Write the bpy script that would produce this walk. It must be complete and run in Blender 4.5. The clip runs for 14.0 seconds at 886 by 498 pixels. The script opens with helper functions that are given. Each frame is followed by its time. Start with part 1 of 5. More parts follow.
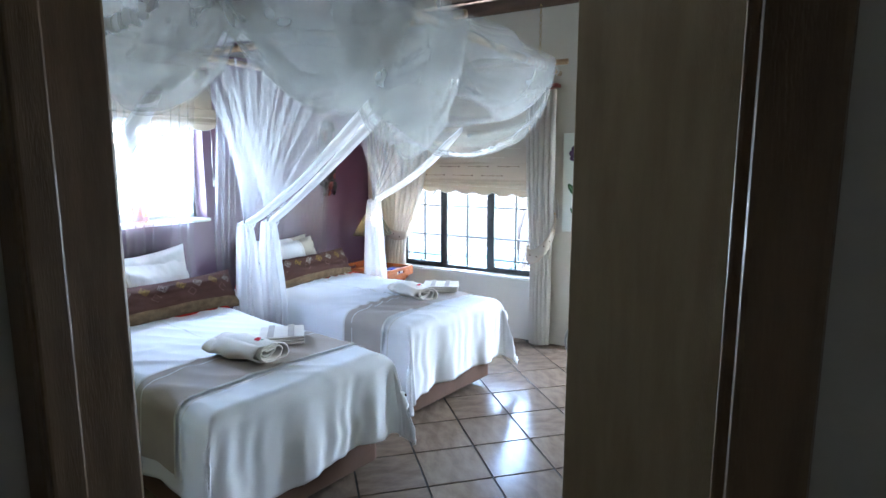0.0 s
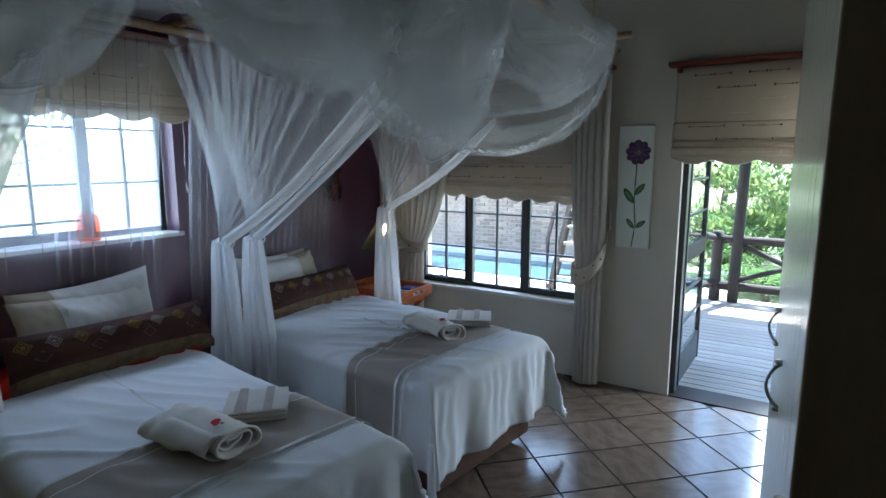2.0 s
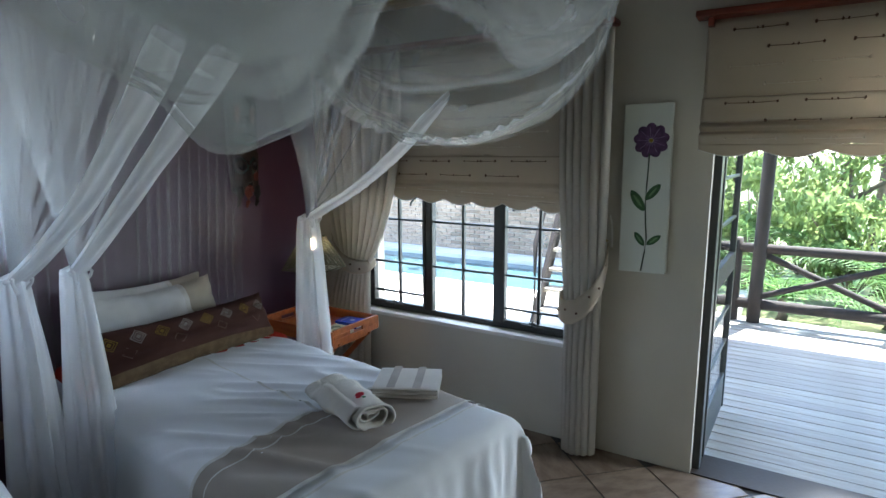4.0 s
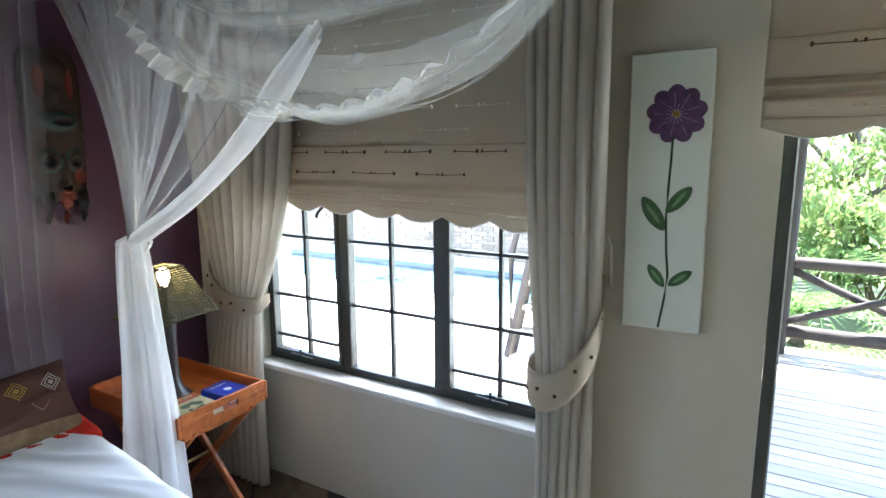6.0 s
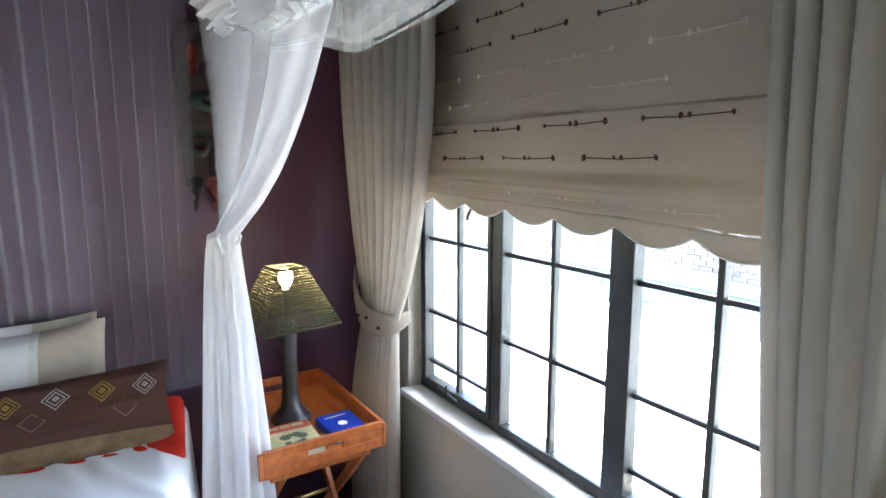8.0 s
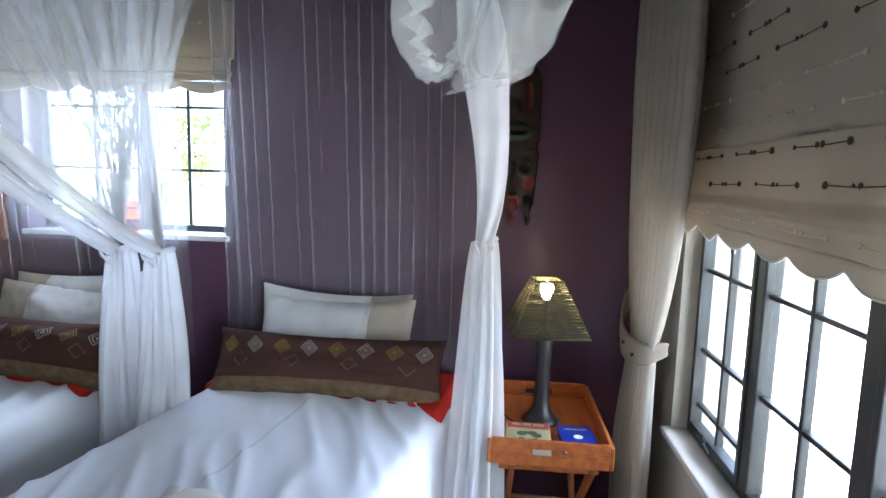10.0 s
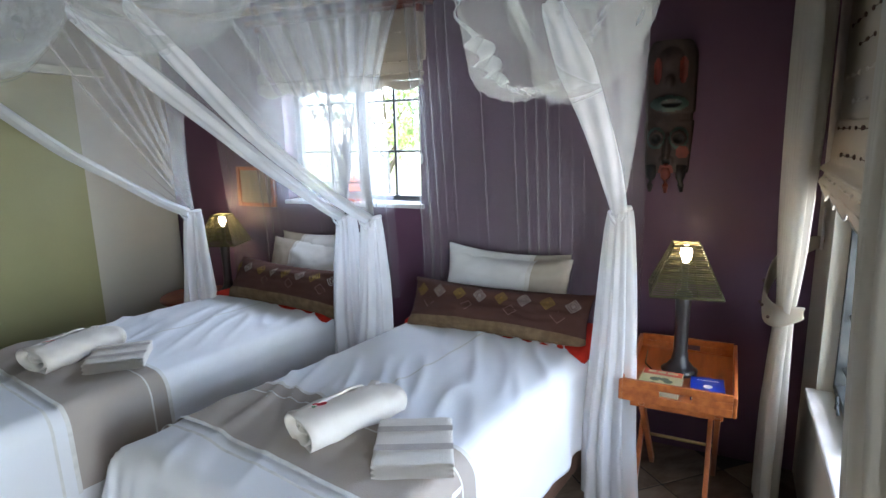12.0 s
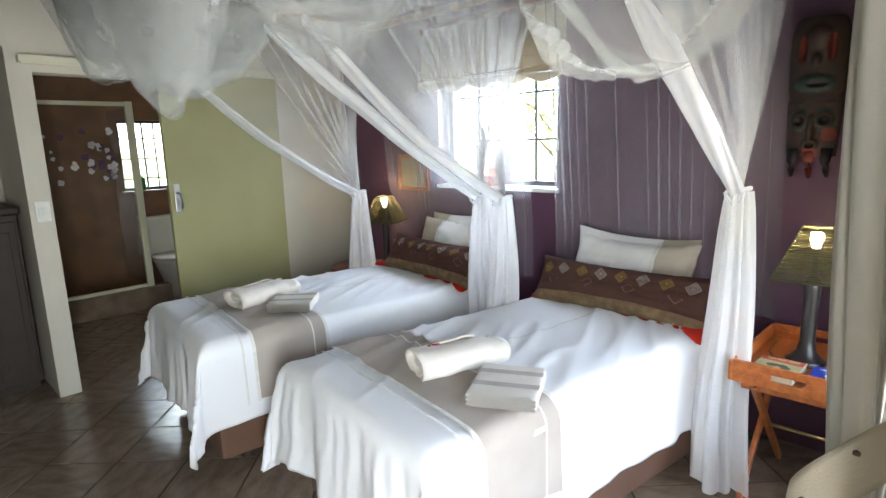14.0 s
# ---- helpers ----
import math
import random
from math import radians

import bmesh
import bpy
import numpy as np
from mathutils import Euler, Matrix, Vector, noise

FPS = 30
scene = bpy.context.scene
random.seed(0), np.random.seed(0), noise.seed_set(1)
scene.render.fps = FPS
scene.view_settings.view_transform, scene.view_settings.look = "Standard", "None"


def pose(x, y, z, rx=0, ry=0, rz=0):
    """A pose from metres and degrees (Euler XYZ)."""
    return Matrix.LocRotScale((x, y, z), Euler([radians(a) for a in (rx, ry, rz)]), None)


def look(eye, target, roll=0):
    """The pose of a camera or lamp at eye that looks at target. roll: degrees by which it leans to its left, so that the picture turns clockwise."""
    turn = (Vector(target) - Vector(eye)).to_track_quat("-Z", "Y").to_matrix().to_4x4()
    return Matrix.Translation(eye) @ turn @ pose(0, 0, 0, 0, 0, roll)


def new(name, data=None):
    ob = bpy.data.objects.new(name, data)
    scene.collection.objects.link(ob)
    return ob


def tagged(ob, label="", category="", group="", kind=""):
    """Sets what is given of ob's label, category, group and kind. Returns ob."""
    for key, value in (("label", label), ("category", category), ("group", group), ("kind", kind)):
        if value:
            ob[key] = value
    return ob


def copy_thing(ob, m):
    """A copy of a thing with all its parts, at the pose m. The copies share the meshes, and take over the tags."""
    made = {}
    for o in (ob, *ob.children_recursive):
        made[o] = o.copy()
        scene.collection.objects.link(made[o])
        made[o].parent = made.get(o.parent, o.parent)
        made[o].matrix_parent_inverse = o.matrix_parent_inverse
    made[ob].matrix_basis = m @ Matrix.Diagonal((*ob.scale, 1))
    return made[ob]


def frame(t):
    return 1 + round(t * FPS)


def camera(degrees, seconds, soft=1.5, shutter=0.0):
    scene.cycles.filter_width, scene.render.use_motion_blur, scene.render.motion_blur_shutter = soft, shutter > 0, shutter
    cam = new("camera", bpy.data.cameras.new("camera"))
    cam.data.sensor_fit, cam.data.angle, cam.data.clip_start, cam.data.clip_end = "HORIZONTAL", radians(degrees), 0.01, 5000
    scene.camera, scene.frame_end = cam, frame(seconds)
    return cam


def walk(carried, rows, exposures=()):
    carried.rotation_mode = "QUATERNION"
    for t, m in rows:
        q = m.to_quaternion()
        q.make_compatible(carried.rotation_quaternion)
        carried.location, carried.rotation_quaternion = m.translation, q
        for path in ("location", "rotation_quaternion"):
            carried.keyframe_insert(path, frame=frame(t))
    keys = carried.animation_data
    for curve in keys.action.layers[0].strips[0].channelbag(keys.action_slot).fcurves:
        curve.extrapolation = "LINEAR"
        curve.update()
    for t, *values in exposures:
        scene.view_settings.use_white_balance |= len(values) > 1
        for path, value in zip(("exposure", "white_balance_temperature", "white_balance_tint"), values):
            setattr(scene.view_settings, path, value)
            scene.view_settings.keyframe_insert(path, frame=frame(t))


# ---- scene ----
cam = camera(76.1, 14.0)

PATH = [
    (0, (3.607, -4.55, 1.55), (2.591, -2.853, 1.251), 0.0),
    (0.5, (3.472, -4.411, 1.587), (2.426, -2.735, 1.274), -0.0),
    (1, (3.347, -4.263, 1.572), (2.277, -2.602, 1.265), 0.0),
    (1.5, (3.19, -4.088, 1.574), (2.134, -2.419, 1.26), -0.0),
    (2, (3.098, -3.867, 1.583), (2.042, -2.199, 1.267), -0.0),
    (2.5, (2.98, -3.645, 1.576), (1.929, -1.974, 1.258), -0.0),
    (4.8, (2.575, -2.406, 1.556), (1.564, -0.715, 1.212), -0.4),
    (5, (2.514, -2.309, 1.553), (1.532, -0.601, 1.21), -0.4),
    (5.5, (2.481, -2.045, 1.538), (1.492, -0.34, 1.2), -0.3),
    (6, (2.433, -1.769, 1.522), (1.434, -0.07, 1.184), -0.4),
    (6.5, (2.413, -1.525, 1.5), (1.353, 0.139, 1.171), -0.4),
    (7, (2.396, -1.317, 1.5), (1.127, 0.194, 1.172), -0.5),
    (7.5, (2.304, -1.14, 1.46), (0.833, 0.175, 1.135), -0.6),
    (8, (2.243, -1.027, 1.437), (0.58, 0.04, 1.131), 0.0),
    (8.5, (2.216, -0.876, 1.453), (0.377, -0.158, 1.13), -0.1),
    (8.7, (2.265, -0.83, 1.43), (0.366, -0.277, 1.136), 0.6),
    (11, (2.57, -0.51, 1.44), (0.673, -1.058, 1.118), -0.4),
    (11.5, (2.71, -0.403, 1.529), (0.887, -1.134, 1.15), -1.1),
    (12, (2.787, -0.338, 1.523), (1.039, -1.23, 1.137), -1.3),
    (12.5, (2.82, -0.247, 1.496), (1.154, -1.284, 1.109), -1.4),
    (13, (2.865, -0.129, 1.493), (1.293, -1.305, 1.111), -1.6),
    (13.5, (2.889, -0.074, 1.483), (1.396, -1.349, 1.102), -1.6),
    (14, (2.897, -0.02, 1.457), (1.492, -1.394, 1.082), -1.7),
]
walk(cam, [(t, look(eye, target, roll)) for t, eye, target, roll in PATH], [(0.0, 5.15, 5400, 8), (0.5, 4.3, 5250, 9), (1.0, 3.6, 5200, 8), (1.5, 3.4, 5300, 6), (2.5, 2.9, 5550, 4), (5.0, 3.72, 5950, 4), (6.0, 4.15, 6000, 6), (7.5, 4.2, 5950, 8), (8.5, 4.6, 6000, 9), (11.0, 3.8, 5700, 10), (11.5, 4.0, 5850, 10), (13.0, 4.05, 6450, 8), (14.0, 4.45, 6650, 8)])

# ---- world, sun, exposure ----
SUN_EL, SUN_AZ = 68.0, 20.0
world = bpy.data.worlds.new("world")
scene.world = world
world.use_nodes = True
wn = world.node_tree
sky = wn.nodes.new("ShaderNodeTexSky")
sky.sky_type, sky.sun_disc = "NISHITA", False
sky.sun_elevation, sky.sun_rotation = radians(SUN_EL), radians(SUN_AZ)
wn.links.new(sky.outputs[0], wn.nodes["Background"].inputs[0])
wn.nodes["Background"].inputs[1].default_value = 0.15
sun = new("sun", bpy.data.lights.new("sun", "SUN"))
sun.data.energy, sun.data.angle, sun.data.color = 4.8, radians(0.5), (1.0, 0.95, 0.88)
_a, _e = radians(SUN_AZ), radians(SUN_EL)
sun.matrix_world = look((0, 0, 12), Vector((0, 0, 12)) - Vector((math.sin(_a) * math.cos(_e), math.cos(_a) * math.cos(_e), math.sin(_e))))


# daylight standing in the deck door's opening
door_light = new("door_daylight", bpy.data.lights.new("door_daylight", "AREA"))
door_light.data.shape, door_light.data.size, door_light.data.size_y = "RECTANGLE", 0.24, 1.8
door_light.data.energy, door_light.data.color = 3.6, (0.93, 0.97, 1.0)
door_light.matrix_world = look((3.11, 0.215, 1.02), (3.0, -2.0, 0.95))

small_light = new("small_window_daylight", bpy.data.lights.new("small_window_daylight", "AREA"))
small_light.data.shape, small_light.data.size, small_light.data.size_y = "RECTANGLE", 0.94, 0.82
small_light.data.energy, small_light.data.color = 2.3, (0.80, 0.90, 1.0)
small_light.matrix_world = look((-0.196, -2.375, 1.575), (2.0, -2.375, 1.575))

window_light = new("window_daylight", bpy.data.lights.new("window_daylight", "AREA"))
window_light.data.shape, window_light.data.size, window_light.data.size_y = "RECTANGLE", 1.35, 0.72
window_light.data.energy, window_light.data.color = 1.2, (0.90, 0.96, 1.0)
window_light.matrix_world = look((1.12, 0.20, 0.95), (1.0, -2.0, 0.35))

bath_light = new("bathroom_window_daylight", bpy.data.lights.new("bathroom_window_daylight", "AREA"))
bath_light.data.shape, bath_light.data.size, bath_light.data.size_y = "RECTANGLE", 0.48, 0.68
bath_light.data.energy, bath_light.data.color = 0.85, (0.95, 1.0, 0.92)
bath_light.matrix_world = look((0.80, -6.39, 1.40), (0.80, -4.0, 1.30))


# ---- materials ----
def material(name, colour, rough=0.6, colour2=None, scale=6.0, fine=60.0, bump=0.15, metal=0.0, random_tint=0.0, spec=0.5, stretch=(1, 1, 1), detail=6.0):
    """A surface with blotches at one scale, grain at another, and fine relief."""
    m = bpy.data.materials.new(name)
    m.use_nodes = True
    nt = m.node_tree
    b = nt.nodes["Principled BSDF"]
    b.inputs["Roughness"].default_value = rough
    b.inputs["Metallic"].default_value = metal
    b.inputs["Specular IOR Level"].default_value = spec
    colour2 = colour2 or tuple(c * 0.82 for c in colour)
    tc = nt.nodes.new("ShaderNodeTexCoord")
    mp = nt.nodes.new("ShaderNodeMapping")
    mp.inputs["Scale"].default_value = stretch
    nt.links.new(tc.outputs["Object"], mp.inputs["Vector"])
    n1 = nt.nodes.new("ShaderNodeTexNoise")
    n1.inputs["Scale"].default_value, n1.inputs["Detail"].default_value = scale, detail
    n2 = nt.nodes.new("ShaderNodeTexNoise")
    n2.inputs["Scale"].default_value, n2.inputs["Detail"].default_value = fine, 3.0
    nt.links.new(mp.outputs[0], n1.inputs["Vector"])
    nt.links.new(mp.outputs[0], n2.inputs["Vector"])
    mix = nt.nodes.new("ShaderNodeMix")
    mix.data_type = "RGBA"
    mix.inputs["A"].default_value, mix.inputs["B"].default_value = (*colour, 1), (*colour2, 1)
    add = nt.nodes.new("ShaderNodeMath")
    add.operation = "MULTIPLY_ADD"
    add.inputs[1].default_value, add.inputs[2].default_value = 0.45, -0.1
    nt.links.new(n2.outputs["Fac"], add.inputs[0])
    sm = nt.nodes.new("ShaderNodeMath")
    sm.operation, sm.use_clamp = "ADD", True
    ramp = nt.nodes.new("ShaderNodeMapRange")
    ramp.inputs["From Min"].default_value, ramp.inputs["From Max"].default_value = 0.35, 0.7
    nt.links.new(n1.outputs["Fac"], ramp.inputs["Value"])
    nt.links.new(ramp.outputs[0], sm.inputs[0])
    nt.links.new(add.outputs[0], sm.inputs[1])
    nt.links.new(sm.outputs[0], mix.inputs["Factor"])
    last = mix.outputs["Result"]
    if random_tint:
        info = nt.nodes.new("ShaderNodeObjectInfo")
        mr = nt.nodes.new("ShaderNodeMapRange")
        mr.inputs["To Min"].default_value, mr.inputs["To Max"].default_value = 1 - random_tint, 1 + random_tint
        hs = nt.nodes.new("ShaderNodeHueSaturation")
        nt.links.new(info.outputs["Random"], mr.inputs["Value"])
        nt.links.new(mr.outputs[0], hs.inputs["Value"])
        nt.links.new(last, hs.inputs["Color"])
        last = hs.outputs[0]
    nt.links.new(last, b.inputs["Base Color"])
    if bump:
        bp = nt.nodes.new("ShaderNodeBump")
        bp.inputs["Strength"].default_value, bp.inputs["Distance"].default_value = bump, 0.004
        nt.links.new(n2.outputs["Fac"], bp.inputs["Height"])
        nt.links.new(bp.outputs[0], b.inputs["Normal"])
    return m


def sheer(name, colour, cover, glow=0.5):
    """Thin netting: part open, part cloth that scatters light to both sides."""
    m = bpy.data.materials.new(name)
    m.use_nodes = True
    nt = m.node_tree
    nt.nodes.remove(nt.nodes["Principled BSDF"])
    out = nt.nodes["Material Output"]
    tr, df, tl = (nt.nodes.new("ShaderNodeBsdf" + k) for k in ("Transparent", "Diffuse", "Translucent"))
    df.inputs[0].default_value = tl.inputs[0].default_value = (*colour, 1)
    cloth, whole = nt.nodes.new("ShaderNodeMixShader"), nt.nodes.new("ShaderNodeMixShader")
    cloth.inputs[0].default_value = glow
    nt.links.new(df.outputs[0], cloth.inputs[1])
    nt.links.new(tl.outputs[0], cloth.inputs[2])
    tc, nz, mr = nt.nodes.new("ShaderNodeTexCoord"), nt.nodes.new("ShaderNodeTexNoise"), nt.nodes.new("ShaderNodeMapRange")
    nz.inputs["Scale"].default_value = 5.0
    mr.inputs["To Min"].default_value, mr.inputs["To Max"].default_value = cover - 0.1, cover + 0.1
    nt.links.new(tc.outputs["Object"], nz.inputs["Vector"])
    nt.links.new(nz.outputs["Fac"], mr.inputs["Value"])
    nt.links.new(mr.outputs[0], whole.inputs[0])
    nt.links.new(tr.outputs[0], whole.inputs[1])
    nt.links.new(cloth.outputs[0], whole.inputs[2])
    nt.links.new(whole.outputs[0], out.inputs[0])
    return m


def cloth(name, colour, colour2=None, through_light=0.25, scale=4.0, fine=220.0, bump=0.25, rough=0.9):
    """Woven cloth that lets some light through."""
    m = material(name, colour, rough, colour2, scale, fine, bump, spec=0.15)
    nt = m.node_tree
    b = nt.nodes["Principled BSDF"]
    if through_light:
        tl, mx = nt.nodes.new("ShaderNodeBsdfTranslucent"), nt.nodes.new("ShaderNodeMixShader")
        mx.inputs[0].default_value = through_light
        tl.inputs[0].default_value = (*colour, 1)
        nt.links.new(b.outputs[0], mx.inputs[1])
        nt.links.new(tl.outputs[0], mx.inputs[2])
        nt.links.new(mx.outputs[0], nt.nodes["Material Output"].inputs[0])
    return m


def glass_material(name, tint=(1, 1, 1), rough=0.0, clear=0.9):
    """A thin pane: mostly clear, with a weak sheen."""
    m = bpy.data.materials.new(name)
    m.use_nodes = True
    nt = m.node_tree
    nt.nodes.remove(nt.nodes["Principled BSDF"])
    tr, gl, mx, lw, pw = (nt.nodes.new("ShaderNode" + k) for k in ("BsdfTransparent", "BsdfGlossy", "MixShader", "LayerWeight", "Math"))
    tr.inputs[0].default_value = (*(c * clear + (1 - clear) * 0.5 for c in tint), 1)
    gl.inputs["Roughness"].default_value = rough
    lw.inputs["Blend"].default_value = 0.5
    pw.operation, pw.inputs[1].default_value = "POWER", 4.0
    nt.links.new(lw.outputs["Facing"], pw.inputs[0])
    nt.links.new(pw.outputs[0], mx.inputs[0])
    nt.links.new(tr.outputs[0], mx.inputs[1])
    nt.links.new(gl.outputs[0], mx.inputs[2])
    nt.links.new(mx.outputs[0], nt.nodes["Material Output"].inputs[0])
    return m


def glow_material(name, colour, strength):
    m = bpy.data.materials.new(name)
    m.use_nodes = True
    b = m.node_tree.nodes["Principled BSDF"]
    b.inputs["Base Color"].default_value = (*colour, 1)
    b.inputs["Emission Color"].default_value = (*colour, 1)
    b.inputs["Emission Strength"].default_value = strength
    return m


WATTLE = material("bathroom_terracotta_tile", (0.26, 0.125, 0.062), 0.3, (0.15, 0.082, 0.05), 4, 40, 0.1, random_tint=0.12)
PURPLE = material("purple_paint", (0.105, 0.045, 0.085), 0.45, (0.085, 0.036, 0.07), 2.5, 120, 0.12)
CREAM = material("cream_wall_paint", (0.54, 0.505, 0.43), 0.7, (0.49, 0.455, 0.39), 1.8, 90, 0.2)
OLIVE = material("olive_paint", (0.30, 0.285, 0.135), 0.5, (0.265, 0.25, 0.12), 2.0, 90, 0.1)
SILLPAINT = material("white_sill_paint", (0.72, 0.71, 0.68), 0.45, None, 3, 80, 0.1)
ROOFWOOD = material("dark_roof_timber", (0.10, 0.055, 0.03), 0.6, (0.05, 0.028, 0.016), 3, 40, 0.3, stretch=(1, 8, 8))
THATCH = material("ceiling_boards", (0.16, 0.10, 0.06), 0.8, (0.09, 0.055, 0.03), 3, 60, 0.3)
TILE = material("glazed_floor_tile", (0.215, 0.16, 0.118), 0.2, (0.125, 0.09, 0.068), 7, 45, 0.06, random_tint=0.1, stretch=(1, 2.4, 1))
GROUT = material("floor_grout", (0.022, 0.019, 0.017), 0.95, None, 8, 120, 0.4)
STEEL = material("black_window_steel", (0.022, 0.026, 0.026), 0.42, (0.04, 0.042, 0.04), 12, 150, 0.1)
GLASS = glass_material("window_glass")
DUVET = cloth("white_duvet_cotton", (0.80, 0.80, 0.82), (0.76, 0.76, 0.79), 0.12, 3, 260, 0.15)
CREAMDOOR = material("cream_cupboard_paint", (0.62, 0.60, 0.47), 0.22, (0.57, 0.55, 0.43), 2, 70, 0.05)
DARKWOOD = material("dark_stained_wood", (0.026, 0.014, 0.009), 0.6, (0.02, 0.011, 0.007), 4, 60, 0.2, stretch=(1, 1, 6))
BEDBASE = material("brown_bed_base_fabric", (0.13, 0.065, 0.04), 0.9, (0.10, 0.05, 0.03), 5, 160, 0.3)
DECK = material("weathered_deck_board", (0.40, 0.36, 0.31), 0.55, (0.28, 0.245, 0.20), 3, 50, 0.4, random_tint=0.14, stretch=(1, 12, 12))
LOG = material("dark_creosote_log", (0.028, 0.019, 0.016), 0.85, (0.016, 0.012, 0.010), 5, 60, 0.4, stretch=(3, 3, 1))
BRICK = material("tan_face_brick", (0.40, 0.30, 0.22), 0.85, (0.27, 0.20, 0.15), 9, 80, 0.4, random_tint=0.28)
MORTAR = material("pale_mortar", (0.46, 0.43, 0.38), 0.95)
PAVING = material("pale_paving", (0.68, 0.63, 0.56), 0.8, (0.60, 0.55, 0.48), 2, 40, 0.3)
GRASS = material("lawn_ground", (0.07, 0.10, 0.03), 0.95, (0.10, 0.10, 0.04), 0.8, 12, 0.5)
WATER = material("pool_water", (0.06, 0.12, 0.135), 0.06, (0.05, 0.10, 0.115), 2, 9, 0.3)


# ---- builders ----
def bm_box(bm, x0, x1, y0, y1, z0, z1, bevel=0.0, m=None):
    made = bmesh.ops.create_cube(bm, size=1.0, matrix=Matrix.Translation(((x0 + x1) / 2, (y0 + y1) / 2, (z0 + z1) / 2)) @ Matrix.Diagonal((x1 - x0, y1 - y0, z1 - z0, 1)))
    vs = made["verts"]
    if bevel:
        es = list({e for v in vs for e in v.link_edges})
        r = bmesh.ops.bevel(bm, geom=es, offset=bevel, segments=2, affect="EDGES", profile=0.5)
        vs = list({v for f in r["faces"] for v in f.verts} | {v for v in vs if v.is_valid})
    if m is not None:
        bmesh.ops.transform(bm, matrix=m, verts=vs)
    return vs


def bm_tube(bm, points, radius, sides=8, closed_ends=True, radius_end=None):
    """A round bar along points, with a radius that may taper."""
    pts = [Vector(p) for p in points]
    rings = []
    up = Vector((0, 0, 1))
    for i, p in enumerate(pts):
        d = (pts[min(i + 1, len(pts) - 1)] - pts[max(i - 1, 0)]).normalized()
        side = d.cross(up)
        if side.length < 1e-3:
            side = d.cross(Vector((0, 1, 0)))
        side.normalize()
        other = side.cross(d)
        r = radius if radius_end is None else radius + (radius_end - radius) * i / (len(pts) - 1)
        rings.append([bm.verts.new(p + r * (math.cos(2 * math.pi * k / sides) * side + math.sin(2 * math.pi * k / sides) * other)) for k in range(sides)])
    for a, b in zip(rings, rings[1:]):
        for k in range(sides):
            bm.faces.new((a[k], a[(k + 1) % sides], b[(k + 1) % sides], b[k]))
    if closed_ends:
        bm.faces.new(rings[0][::-1])
        bm.faces.new(rings[-1])


def bm_lathe(bm, profile, sides=20, centre=(0, 0, 0)):
    """Turned shape from (radius, height) pairs."""
    c = Vector(centre)
    rings = [[bm.verts.new(c + Vector((r * math.cos(2 * math.pi * k / sides), r * math.sin(2 * math.pi * k / sides), z))) for k in range(sides)] for r, z in profile]
    for a, b in zip(rings, rings[1:]):
        for k in range(sides):
            bm.faces.new((a[k], a[(k + 1) % sides], b[(k + 1) % sides], b[k]))
    if profile[0][0] > 1e-4:
        bm.faces.new(rings[0][::-1])
    if profile[-1][0] > 1e-4:
        bm.faces.new(rings[-1])


def bm_sheet(bm, f, nu, nv, wrap=False):
    """A grid of faces over f(u, v), u and v from 0 to 1."""
    vs = [[bm.verts.new(f(i / nu, j / nv)) for j in range(nv + 1)] for i in range(nu + 1 - (1 if wrap else 0))]
    n = len(vs)
    for i in range(nu if wrap else nu):
        if not wrap and i + 1 >= n:
            break
        for j in range(nv):
            bm.faces.new((vs[i][j], vs[(i + 1) % n][j], vs[(i + 1) % n][j + 1], vs[i][j + 1]))
    return vs


def mesh_of(bm, mat, smooth=False):
    bmesh.ops.recalc_face_normals(bm, faces=bm.faces)
    me = bpy.data.meshes.new("mesh")
    bm.to_mesh(me)
    bm.free()
    me.materials.append(mat)
    if smooth:
        me.polygons.foreach_set("use_smooth", [True] * len(me.polygons))
    return me


def part(name, bm, mat, parent=None, label="", smooth=False):
    ob = new(name, mesh_of(bm, mat, smooth))
    ob.parent = parent
    return tagged(ob, label)


def thing(name, label, category, m=None, group="", kind=""):
    """An empty at a thing's base, that holds its parts."""
    ob = new(name)
    ob.empty_display_size = 0.1
    if m is not None:
        ob.matrix_world = m
    return tagged(ob, label, category, group, kind)


def box_part(name, b, mat, parent=None, bevel=0.0, label="", m=None):
    bm = bmesh.new()
    bm_box(bm, *b, bevel=bevel, m=m)
    return part(name, bm, mat, parent, label)


def structure(name, bm, mat, label, category, smooth=False):
    return tagged(part(name, bm, mat, None, "", smooth), label, category, "", "structure")


def wall(name, axis, c0, c1, a0, a1, z0, z1, holes, mat, label):
    """A wall between c0 and c1 across, along a0 to a1, with openings (a, b, low, high) cut right through."""
    bm = bmesh.new()
    cuts = sorted({a0, a1, *(v for h in holes for v in h[:2])})
    for a, b in zip(cuts, cuts[1:]):
        mid = (a + b) / 2
        spans, z = [], z0
        for h in sorted((h for h in holes if h[0] <= mid <= h[1]), key=lambda h: h[2]):
            if h[2] > z:
                spans.append((z, h[2]))
            z = h[3]
        if z < z1:
            spans.append((z, z1))
        for lo, hi in spans:
            bm_box(bm, *((a, b, c0, c1) if axis == "x" else (c0, c1, a, b)), lo, hi)
    bmesh.ops.remove_doubles(bm, verts=bm.verts, dist=1e-5)
    inner = [f for f in bm.faces if len([g for g in bm.faces if g is not f and (g.calc_center_median() - f.calc_center_median()).length < 1e-5]) > 0] if len(bm.faces) < 200 else []
    if inner:
        bmesh.ops.delete(bm, geom=inner, context="FACES_ONLY")
    return structure(name, bm, mat, label, "wall")


